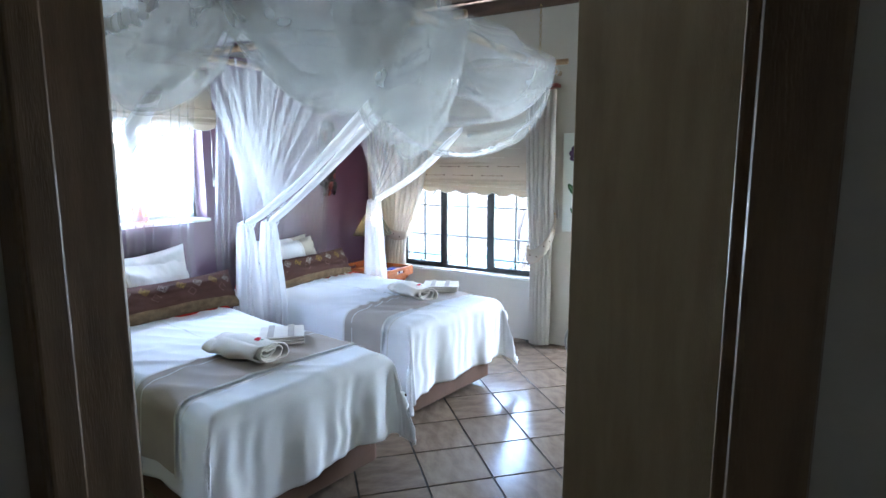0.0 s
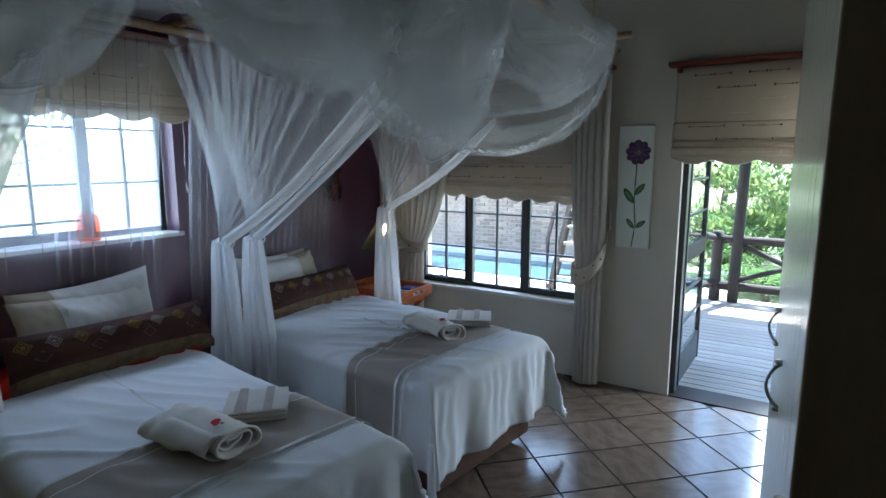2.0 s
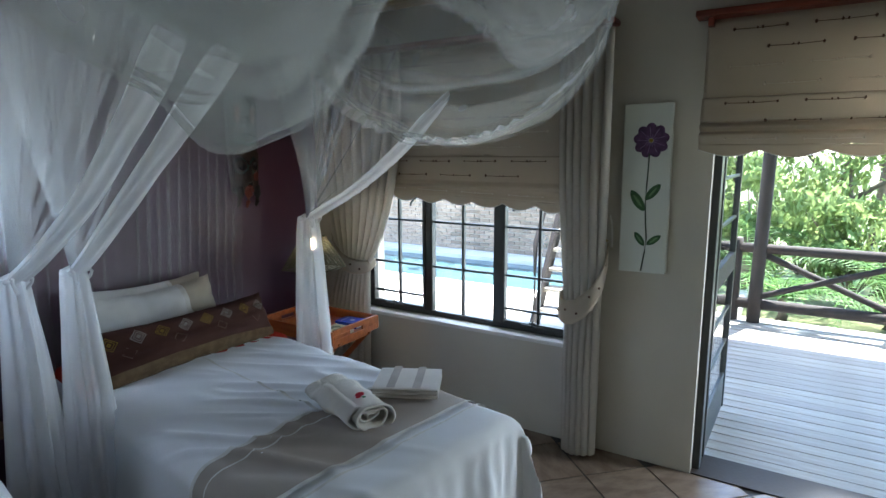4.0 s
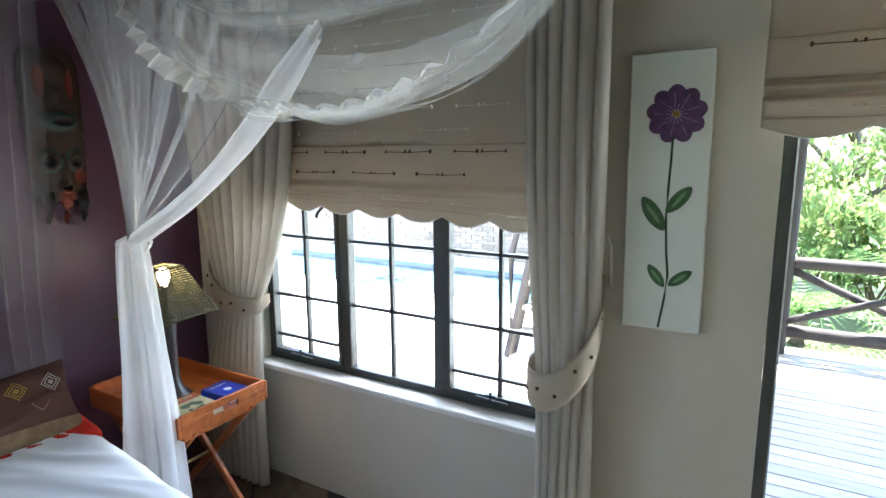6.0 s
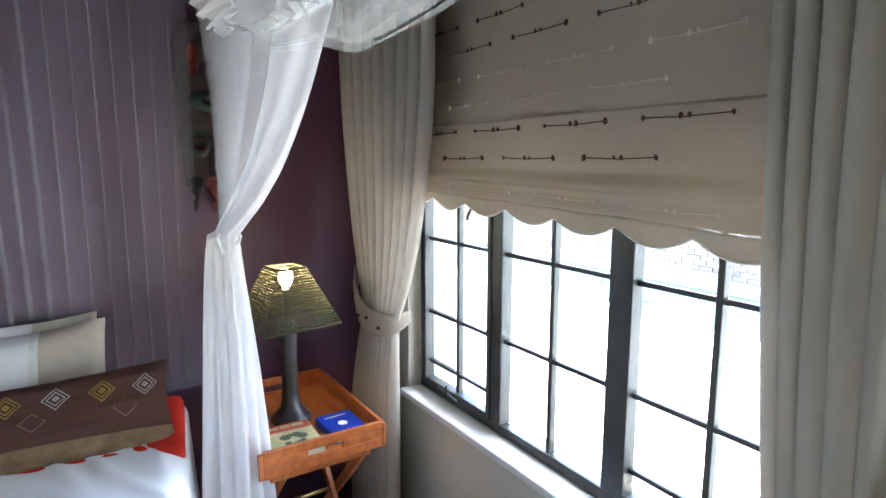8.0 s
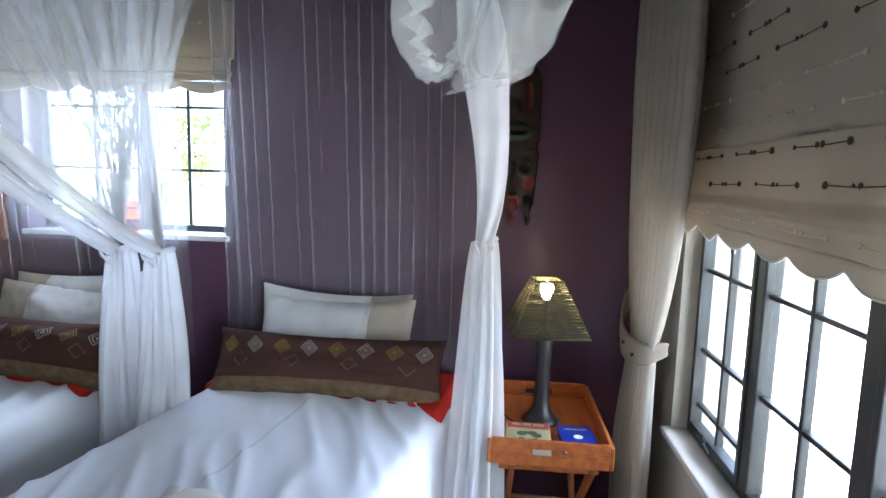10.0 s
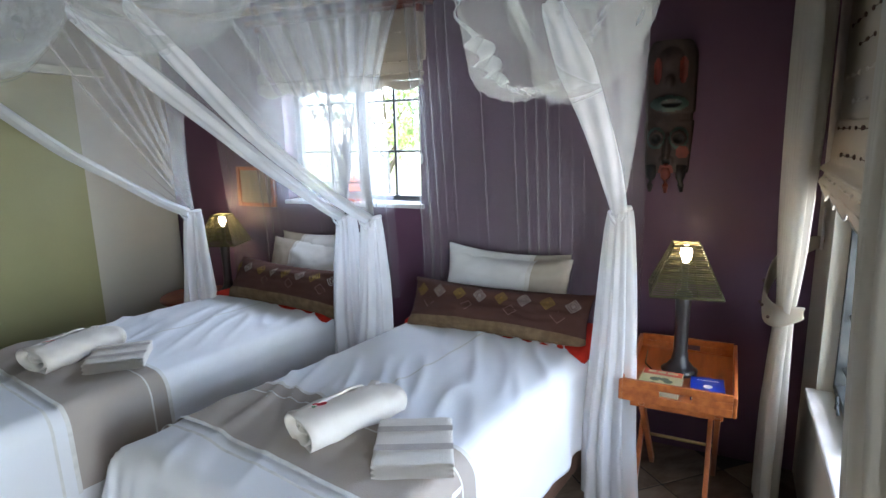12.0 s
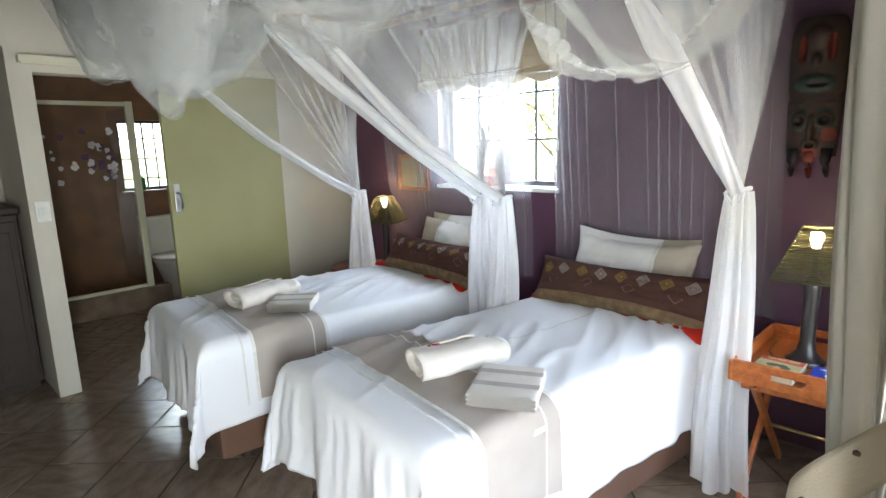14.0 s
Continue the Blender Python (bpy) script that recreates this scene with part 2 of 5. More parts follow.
# ---- the room ----
CEIL = 2.85
XE, YS = 3.86, -3.93          # east wall face, south wall face
wall("wall_north", "x", 0.0, 0.22, -0.2, XE + 0.2, 0, CEIL, [(0.395, 1.85, 0.558, 1.50), (2.44, 3.26, 0.0, 2.03)], CREAM, "cream painted plaster wall with window and deck door")
wall("wall_west", "y", -0.2, 0.0, -3.93, 0.0, 0, CEIL, [(-2.86, -1.89, 1.155, 2.0)], PURPLE, "dark purple painted headboard wall with a small window")
wall("wall_south", "x", -4.08, YS, -0.2, XE, 0, CEIL, [(1.30, 2.125, 0, 1.90), (2.24, 3.62, 0, 2.03)], CREAM, "cream painted wall with bathroom and entrance openings")
wall("wall_east", "y", XE, XE + 0.2, -5.8, 0.0, 0, CEIL, [], CREAM, "cream painted wall behind the cupboards")
wall("wall_hall", "x", -5.9, -5.7, 2.16, XE + 0.2, 0, CEIL, [], CREAM, "cream painted wall of the entrance passage")
wall("wall_bath_side", "y", 2.13, 2.235, -6.4, -4.085, 0, CEIL, [], CREAM, "cream painted partition beside the bathroom")
wall("wall_bath_back", "x", -6.4, -6.25, -0.2, 2.13, 0, CEIL, [(0.55, 1.05, 1.05, 1.75)], WATTLE, "terracotta tiled bathroom back wall with a window")
wall("wall_niche_back", "x", -4.78, -4.68, 2.235, 2.77, 0, CEIL, [], CREAM, "cream painted back of the cabinet niche")
wall("wall_niche_side", "y", 2.722, 2.77, -4.68, -4.15, 0, CEIL, [], CREAM, "cream painted side of the cabinet niche")
wall("wall_bath_west", "y", -0.2, 0.0, -6.25, -4.08, 0, CEIL, [], CREAM, "cream painted bathroom wall")
bm = bmesh.new()
bm_box(bm, -0.2, XE + 0.2, -6.4, 0.22, -0.12, -0.005)
floor = structure("floor", bm, GROUT, "diagonal glazed brown ceramic tile floor", "floor")
bm = bmesh.new()
# slab runs past the north wall as an added unseen eave against direct sun
bm_box(bm, -0.8, XE + 0.8, -6.8, 1.05, CEIL, CEIL + 0.06)
for i in range(7):
    bm_tube(bm, [(-0.15, -0.3 - 0.62 * i, CEIL - 0.07), (XE, -0.3 - 0.62 * i, CEIL - 0.07)], 0.065, 10)
structure("ceiling", bm, ROOFWOOD, "dark timber ceiling with round pole rafters", "ceiling", True)
# unseen roof, inferred from the tall post, added to keep sun off the deck
bm = bmesh.new()
bm_box(bm, 2.0, 7.6, 1.05, 3.5, CEIL - 0.06, CEIL)
structure("veranda_roof", bm, ROOFWOOD, "unseen dark timber veranda roof shading the deck, on log posts", "roof")

# ---- more materials ----
RUNNER = cloth("taupe_waffle_weave", (0.40, 0.35, 0.31), (0.36, 0.31, 0.275), 0.0, 6, 300, 0.5)
BRAID = cloth("white_braid", (0.75, 0.73, 0.70), None, 0.0, 30, 300, 0.4)
PILLOW = cloth("white_pillow_cotton", (0.80, 0.79, 0.79), None, 0.08, 5, 240, 0.15)
BEIGE = cloth("beige_pillow_border", (0.46, 0.40, 0.33), None, 0.0, 6, 260, 0.3)
BOLSTER = cloth("dark_brown_bolster_weave", (0.075, 0.034, 0.026), (0.06, 0.027, 0.022), 0.0, 5, 280, 0.4)
BOLSTEREDGE = cloth("bronze_ribbed_weave", (0.17, 0.115, 0.065), (0.11, 0.07, 0.04), 0.0, 26, 200, 0.6)
THREADW = cloth("white_embroidery", (0.34, 0.30, 0.28), None, 0.0, 40, 300, 0.4)
THREADY = cloth("gold_embroidery", (0.27, 0.18, 0.035), None, 0.0, 40, 300, 0.4)
THREADB = cloth("brown_embroidery", (0.16, 0.095, 0.08), None, 0.0, 40, 300, 0.4)
RED = cloth("red_underblanket", (0.42, 0.022, 0.012), None, 0.0, 6, 200, 0.3)
TOWEL = cloth("cream_terry_towel", (0.74, 0.69, 0.635), (0.68, 0.63, 0.575), 0.0, 12, 320, 0.9)
TOWELGREY = cloth("grey_towel_stripe", (0.50, 0.445, 0.41), None, 0.0, 12, 320, 0.8)
ROSE = cloth("red_towel_motif", (0.52, 0.03, 0.05), None, 0.0)
LEAFSTITCH = cloth("green_stitch", (0.06, 0.19, 0.08), None, 0.0)
CURTAIN = cloth("greige_curtain_cotton", (0.56, 0.525, 0.465), (0.52, 0.485, 0.43), 0.45, 3, 260, 0.2)
BLIND = cloth("beige_slub_blind", (0.50, 0.43, 0.345), (0.44, 0.385, 0.305), 0.28, 3, 240, 0.35)
TUFT = cloth("dark_brown_tufts", (0.11, 0.065, 0.05), None, 0.0)
TUFTPALE = cloth("pale_tufts", (0.66, 0.60, 0.50), None, 0.0)
REDWOOD = material("red_stained_wood", (0.20, 0.04, 0.018), 0.4, (0.13, 0.028, 0.014), 5, 60, 0.2, stretch=(1, 8, 8))
ORANGEWOOD = material("orange_varnished_pine", (0.42, 0.125, 0.03), 0.32, (0.27, 0.07, 0.018), 4, 40, 0.15, stretch=(1, 9, 9))
BLACKWOOD = material("black_turned_wood", (0.018, 0.015, 0.017), 0.35, (0.03, 0.025, 0.026), 12, 90, 0.15)
WICKER = material("dark_olive_wicker", (0.075, 0.065, 0.022), 0.65, (0.04, 0.035, 0.013), 30, 160, 0.4)
BULB = glow_material("lit_bulb", (1.0, 0.76, 0.44), 9.0)
CANVAS = material("painted_white_canvas", (0.66, 0.68, 0.62), 0.75, (0.62, 0.64, 0.58), 3, 350, 0.3)
PETAL = material("purple_petal_paint", (0.115, 0.045, 0.125), 0.6, (0.05, 0.018, 0.06), 34, 120, 0.4)
PETALPALE = material("lilac_stroke_paint", (0.26, 0.18, 0.30), 0.6, (0.16, 0.09, 0.19), 40, 90)
STEM = material("dark_green_stem_paint", (0.03, 0.055, 0.028), 0.6)
LEAFPAINT = material("green_leaf_paint", (0.025, 0.075, 0.025), 0.6, (0.05, 0.12, 0.035), 30, 90, 0.4)
LEAFPALE = material("pale_leaf_stroke", (0.15, 0.27, 0.11), 0.6)
POLE = material("bamboo_pole", (0.34, 0.22, 0.11), 0.6, (0.20, 0.12, 0.06), 9, 60, 0.3)
BRASS = material("brass_chain", (0.45, 0.33, 0.14), 0.35, None, 8, 60, 0.1, metal=0.9)
CHROME = material("brushed_steel", (0.5, 0.5, 0.5), 0.3, None, 8, 60, 0.05, metal=1.0)
NET = sheer("white_mosquito_net", (0.86, 0.86, 0.88), 0.215)
NETBACK = sheer("white_mosquito_net_single", (0.80, 0.80, 0.85), 0.21)
NETTHICK = sheer("white_mosquito_net_gathered", (0.86, 0.86, 0.87), 0.55)
NETPOUCH = sheer("white_mosquito_net_loose", (0.74, 0.75, 0.73), 0.27)
NETROOF = sheer("white_mosquito_net_roof", (0.78, 0.78, 0.77), 0.38)
AMBER = glass_material("amber_glass", (0.9, 0.32, 0.06), 0.05, 1.0)
CLEARG = glass_material("clear_bottle_glass", (0.8, 0.85, 0.85), 0.05, 1.0)
# tan wood of the wall panel; on the wardrobe's end, cream darkened for shade
TANWOODSHADE = material("tan_wood_and_shaded_cream", (0.30, 0.24, 0.15), 0.4, (0.24, 0.185, 0.11), 3, 50, 0.15, stretch=(8, 8, 1))
FRAMEWOOD = material("brown_varnished_frame", (0.24, 0.155, 0.085), 0.35, (0.15, 0.095, 0.05), 4, 60, 0.15, stretch=(8, 8, 1))
WHITEWARE = material("white_ceramic", (0.75, 0.72, 0.66), 0.12, None, 3, 60, 0.02)
WHITEPLASTIC = material("white_plastic", (0.72, 0.72, 0.68), 0.4)
PETALWHITE = material("white_decal_flower", (0.65, 0.60, 0.62), 0.5)
BOOKRED = material("book_cover_red", (0.45, 0.07, 0.04), 0.35)
BOOKPALE = material("book_cover_cream", (0.55, 0.50, 0.32), 0.35, (0.35, 0.36, 0.20), 14, 80, 0.1)
BOOKDARK = material("book_cover_green", (0.06, 0.09, 0.06), 0.35)
BOOKBLUE = material("book_cover_blue", (0.008, 0.035, 0.30), 0.3, (0.006, 0.028, 0.24), 8, 80, 0.1)
PAPER = material("book_pages", (0.68, 0.63, 0.52), 0.9)
BARK = material("tree_bark", (0.16, 0.12, 0.09), 0.9, (0.09, 0.07, 0.05), 8, 40, 0.6, stretch=(3, 3, 1))


def leaf_material(name, a, b):
    m = cloth(name, a, b, 0.5, 2.0, 30, 0.0, 0.5)
    nt = m.node_tree
    geo, mr, hs = nt.nodes.new("ShaderNodeNewGeometry"), nt.nodes.new("ShaderNodeMapRange"), nt.nodes.new("ShaderNodeHueSaturation")
    bsdf = nt.nodes["Principled BSDF"]
    src = bsdf.inputs["Base Color"].links[0].from_socket
    mr.inputs["To Min"].default_value, mr.inputs["To Max"].default_value = 0.55, 1.5
    nt.links.new(geo.outputs["Random Per Island"], mr.inputs["Value"])
    nt.links.new(mr.outputs[0], hs.inputs["Value"])
    nt.links.new(src, hs.inputs["Color"])
    nt.links.new(hs.outputs[0], bsdf.inputs["Base Color"])
    return m


LEAF = leaf_material("green_leaves", (0.21, 0.27, 0.10), (0.16, 0.23, 0.075))
PALM = leaf_material("palm_leaves", (0.10, 0.18, 0.05), (0.07, 0.14, 0.04))
rng = random.Random(7)


# ---- windows ----
def steel_window(name, label, m, width, height, posts, rows, extra_rows, lever):
    """Steel casement window in local x (along), z (up), built round y = 0. posts: (place, thickness); rows: bar heights."""
    w = thing(name, label, "window", m, "", "structure")
    fr = 0.032
    for nm, b in (("sill_bar", (0, width, -0.02, 0.02, 0, fr)), ("head_bar", (0, width, -0.02, 0.02, height - fr, height)), ("side_bar", (0, fr, -0.018, 0.018, fr, height - fr)), ("side_bar", (width - fr, width, -0.018, 0.018, fr, height - fr))):
        box_part(nm, b, STEEL, w, 0.004)
    edges = [fr] + [v for p, t in posts for v in (p - t / 2, p + t / 2)] + [width - fr]
    for p, t in posts:
        box_part("post", (p - t / 2, p + t / 2, -0.024, 0.024, fr, height - fr), STEEL, w, 0.005)
    for i in range(0, len(edges), 2):
        a, b = edges[i], edges[i + 1]
        bays = extra_rows[i // 2]
        mid = (a + b) / 2
        sash = i // 2 in lever
        if sash:
            for q in ((a, a + 0.02), (b - 0.02, b)):
                box_part("sash_stile", (q[0], q[1], -0.03, 0.012, fr, height - fr), STEEL, w, 0.003)
            for q in ((fr, fr + 0.02), (height - fr - 0.02, height - fr)):
                box_part("sash_rail", (a + 0.02, b - 0.02, -0.029, 0.011, *q), STEEL, w, 0.003)
        box_part("glazing_bar", (mid - 0.008, mid + 0.008, -0.012, 0.012, fr, height - fr), STEEL, w, 0.003)
        for z in (*rows, *bays):
            box_part("glazing_bar", (a, b, -0.010, 0.010, z - 0.007, z + 0.007), STEEL, w, 0.003)
        zs = [fr, *sorted((*rows, *bays)), height - fr]
        for z0, z1 in zip(zs, zs[1:]):
            for x0, x1 in ((a, mid), (mid, b)):
                pane = box_part("pane", (x0 + 0.004, x1 - 0.004, -0.002, 0.002, z0 + 0.003, z1 - 0.003), GLASS, w)
                pane.visible_shadow = False
        if sash:
            bm = bmesh.new()
            s = 1 if lever[i // 2] > 0 else -1
            e = b - 0.03 if s > 0 else a + 0.03
            bm_tube(bm, [(e, -0.03, height * 0.80), (e - s * 0.01, -0.055, height * 0.80), (e - s * 0.05, -0.06, height * 0.755), (e - s * 0.055, -0.06, height * 0.735)], 0.007, 6)
            part("handle", bm, STEEL, w, "black casement handle", True)
            bm = bmesh.new()
            bm_tube(bm, [(mid - 0.09, -0.035, fr + 0.012), (mid + 0.05, -0.05, fr + 0.012)], 0.005, 6)
            bm_tube(bm, [(mid - 0.02, -0.045, fr), (mid - 0.02, -0.045, fr + 0.045)], 0.005, 6)
            bm_tube(bm, [(mid - 0.04, -0.045, fr + 0.03), (mid, -0.045, fr + 0.03)], 0.004, 6)
            part("stay", bm, STEEL, w, "black casement stay", True)
    return w


WIN2X0, WIN2X1, WIN2Z = 0.395, 1.85, 0.562
steel_window("window_1", "black steel casement window of small panes facing the pool", pose(WIN2X0, 0.075, WIN2Z), WIN2X1 - WIN2X0, 0.938,
             [(0.478, 0.048), (0.950, 0.056)], [0.311, 0.591, 0.872], [(0.115,), (), (0.115,)], {0: 1, 2: -1})
W1 = pose(-0.125, -2.86, 1.16, 0, 0, 90)
steel_window("window_2", "black steel window of small panes in the purple wall", W1, 0.96, 0.83, [(0.53, 0.045)], [0.29, 0.58], [(0.10,), ()], {0: 1})
for nm, b in (("window_sill_1", (0.38, 1.87, -0.035, 0.054, 0.538, 0.563)), ("window_sill_2", (-0.106, 0.02, -2.88, -1.87, 1.132, 1.157))):
    ob = box_part(nm, b, SILLPAINT, None, 0.006)
    tagged(ob, "white painted plaster window sill", "window sill", "", "structure")


# ---- glazed door to the deck ----
def deck_door():
    hx, hy = 2.455, 0.15
    fr = thing("door_frame_1", "black steel frame of the open deck door", "door frame", None, "", "structure")
    for nm, b in (("jamb", (2.441, 2.475, 0.05, 0.14, 0.0, 2.03)), ("jamb", (3.225, 3.259, 0.05, 0.14, 0.0, 2.03)), ("head", (2.475, 3.225, 0.05, 0.14, 1.995, 2.03))):
        box_part(nm, b, STEEL, fr, 0.004)
    tagged(box_part("threshold", (2.445, 3.255, 0.0, 0.225, -0.005, 0.006), DARKWOOD, None, 0.002), "dark timber threshold strip at the deck door", "threshold", "", "structure")
    d = thing("door_1", "black steel glazed door standing open outward over the deck", "door", pose(2.462, 0.165, 0.02, 0, 0, 88.6), "", "structure")
    W, H = 0.74, 1.97
    for nm, b in (("stile", (0, 0.035, -0.018, 0.018, 0, H)), ("stile", (W - 0.035, W, -0.018, 0.018, 0, H)), ("bottom_panel", (0.035, W - 0.035, -0.012, 0.012, 0, 0.22)), ("lock_rail", (0.035, W - 0.035, -0.016, 0.016, 0.86, 0.97)), ("top_rail", (0.035, W - 0.035, -0.016, 0.016, H - 0.04, H))):
        box_part(nm, b, STEEL if nm != "lock_rail" else DARKWOOD, d, 0.003)
    for z in (0.43, 0.64, 1.18, 1.42, 1.67):
        box_part("glazing_bar", (0.035, W - 0.035, -0.010, 0.010, z - 0.008, z + 0.008), STEEL, d, 0.002)
    for z0, z1 in ((0.22, 0.86), (0.97, H - 0.04)):
        box_part("pane", (0.036, W - 0.036, -0.002, 0.002, z0, z1), GLASS, d).visible_shadow = False
    bm = bmesh.new()
    bm_tube(bm, [(W - 0.05, 0.02, 0.92), (W - 0.05, 0.06, 0.92), (W - 0.15, 0.06, 0.92)], 0.009, 8)
    part("handle", bm, BRASS, d, "brass lever handle", True)


deck_door()


# ---- bathroom sliding door, track, entrance frame ----
def sliding_door():
    d = thing("door_2", "olive painted flat sliding door slid open", "door", pose(0.66, -3.905, 0.012), "", "structure")
    box_part("leaf", (0, 0.83, 0, 0.036, 0, 1.92), OLIVE, d, 0.004)
    box_part("lock_plate", (0.765, 0.80, 0.036, 0.042, 1.03, 1.22), CHROME, d, 0.003, "steel lock plate")
    bm = bmesh.new()
    bm_tube(bm, [(0.782, 0.04, 1.16), (0.782, 0.075, 1.16), (0.775, 0.08, 1.13), (0.775, 0.08, 1.06)], 0.007, 8)
    part("handle", bm, CHROME, d, "steel pull handle", True)
    bm = bmesh.new()
    bm_box(bm, 0.45, 2.19, -3.929, -3.86, 1.945, 1.985, 0.004)
    bm_box(bm, 0.46, 2.18, -3.872, -3.855, 1.935, 1.95, 0.002)
    tagged(part("door_track", bm, CREAMDOOR), "cream painted sliding door track on the wall", "door track", "", "structure")


sliding_door()
ef = thing("door_frame_2", "brown varnished timber frame of the entrance door", "door frame", None, "", "structure")
for nm, b in (("jamb", (2.772, 2.826, -4.235, -4.108, 0, 2.026)), ("jamb", (3.585, 3.64, -4.09, -3.92, 0, 2.026)), ("head", (2.772, 3.585, -4.09, -3.92, 1.985, 2.026))):
    box_part(nm, b, FRAMEWOOD, ef, 0.006)
box_part("stop", (2.826, 2.838, -4.232, -4.19, 0, 1.985), FRAMEWOOD, ef, 0.004)
box_part("stop", (3.572, 3.59, -4.04, -4.0, 0, 1.985), FRAMEWOOD, ef, 0.004)
bm = bmesh.new()
bm_box(bm, 2.139, 2.215, YS - 0.001, YS + 0.008, 1.065, 1.185, 0.004)
sw = tagged(part("light_switch", bm, WHITEPLASTIC), "white plastic wall light switch on the pier", "switch")
box_part("rocker", (2.160, 2.178, YS + 0.008, YS + 0.013, 1.10, 1.15), WHITEPLASTIC, sw, 0.002)
box_part("rocker", (2.182, 2.200, YS + 0.008, YS + 0.013, 1.10, 1.15), WHITEPLASTIC, sw, 0.002)


def dark_cabinet():
    c = thing("cabinet", "dark-stained wooden cabinet standing in the passage", "cabinet", pose(2.26, -4.62, 0))
    box_part("body", (0, 0.42, 0, 0.42, 0.05, 1.10), DARKWOOD, c, 0.006)
    box_part("plinth", (0.02, 0.40, 0.02, 0.40, 0, 0.05), DARKWOOD, c)
    box_part("top", (-0.015, 0.435, -0.01, 0.45, 1.10, 1.15), DARKWOOD, c, 0.012)
    for x in (0.02, 0.215):
        d = box_part("door", (x, x + 0.185, 0.42, 0.438, 0.10, 1.06), DARKWOOD, c, 0.004)
        box_part("panel", (x + 0.035, x + 0.15, 0.438, 0.446, 0.16, 1.0), DARKWOOD, d, 0.004)
        bm = bmesh.new()
        bm_lathe(bm, [(0.004, 0), (0.004, 0.012), (0.012, 0.018), (0.012, 0.026), (0.002, 0.03)], 10)
        bmesh.ops.transform(bm, matrix=pose(x + (0.168 if x < 0.1 else 0.017), 0.438, 0.62, -90), verts=bm.verts)
        part("knob", bm, BRASS, d, "", True)


dark_cabinet()


# ---- wardrobe ----
def wardrobe():
    w = thing("wardrobe", "cream glossy built-in wardrobe with grooved doors and bow handles", "wardrobe", pose(3.117, -3.036, 0, 0, 0, 2.0))
    L, D, H = 1.80, 0.56, 2.28
    box_part("body", (0.02, D, 0, L, 0.08, H), CREAMDOOR, w, 0.003)
    # the tan puts the dim passage's shade into the end panel's colour
    box_part("end_panel", (0.0, D, -0.016, -0.001, 0, H), TANWOODSHADE, w, 0.003, "end panel tinted tan for the passage's shade")
    box_part("plinth", (0.06, D - 0.02, 0.01, L - 0.01, 0, 0.08), DARKWOOD, w)
    for i, (y0, y1, hy) in enumerate(((0.003, 0.647, 0.07), (0.653, 1.217, 0.73), (1.223, 1.797, 1.30))):
        d = box_part("door", (0.008, 0.018, y0 + 0.002, y1 - 0.002, 0.095, H - 0.015), CREAMDOOR, w)
        k = 5
        for j in range(k):
            a, b = y0 + (y1 - y0) * j / k, y0 + (y1 - y0) * (j + 1) / k
            box_part("board", (0.0, 0.008, a + (0.0015 if j else 0), b - (0.0015 if j < k - 1 else 0), 0.09, H - 0.01), CREAMDOOR, d, 0.002)
        bm = bmesh.new()
        pts = [(0.004 - 0.034 * math.sin(math.pi * t / 8) ** 0.7, hy, 0.97 + 0.12 * t / 8) for t in range(9)]
        bm_tube(bm, pts, 0.0045, 8)
        for z in (0.97, 1.09):
            bm_lathe(bm, [(0.011, -0.004), (0.012, 0.0), (0.011, 0.004)], 10, (-0.004, hy, z))
        part("handle", bm, CHROME, d, "steel bow handle", True)
    box_part("cornice", (-0.02, D, -0.01, L + 0.01, H, H + 0.05), CREAMDOOR, w, 0.008)


wardrobe()


# ---- beds ----
def wave(p, s=1.0):
    return noise.noise(Vector(p) * s)


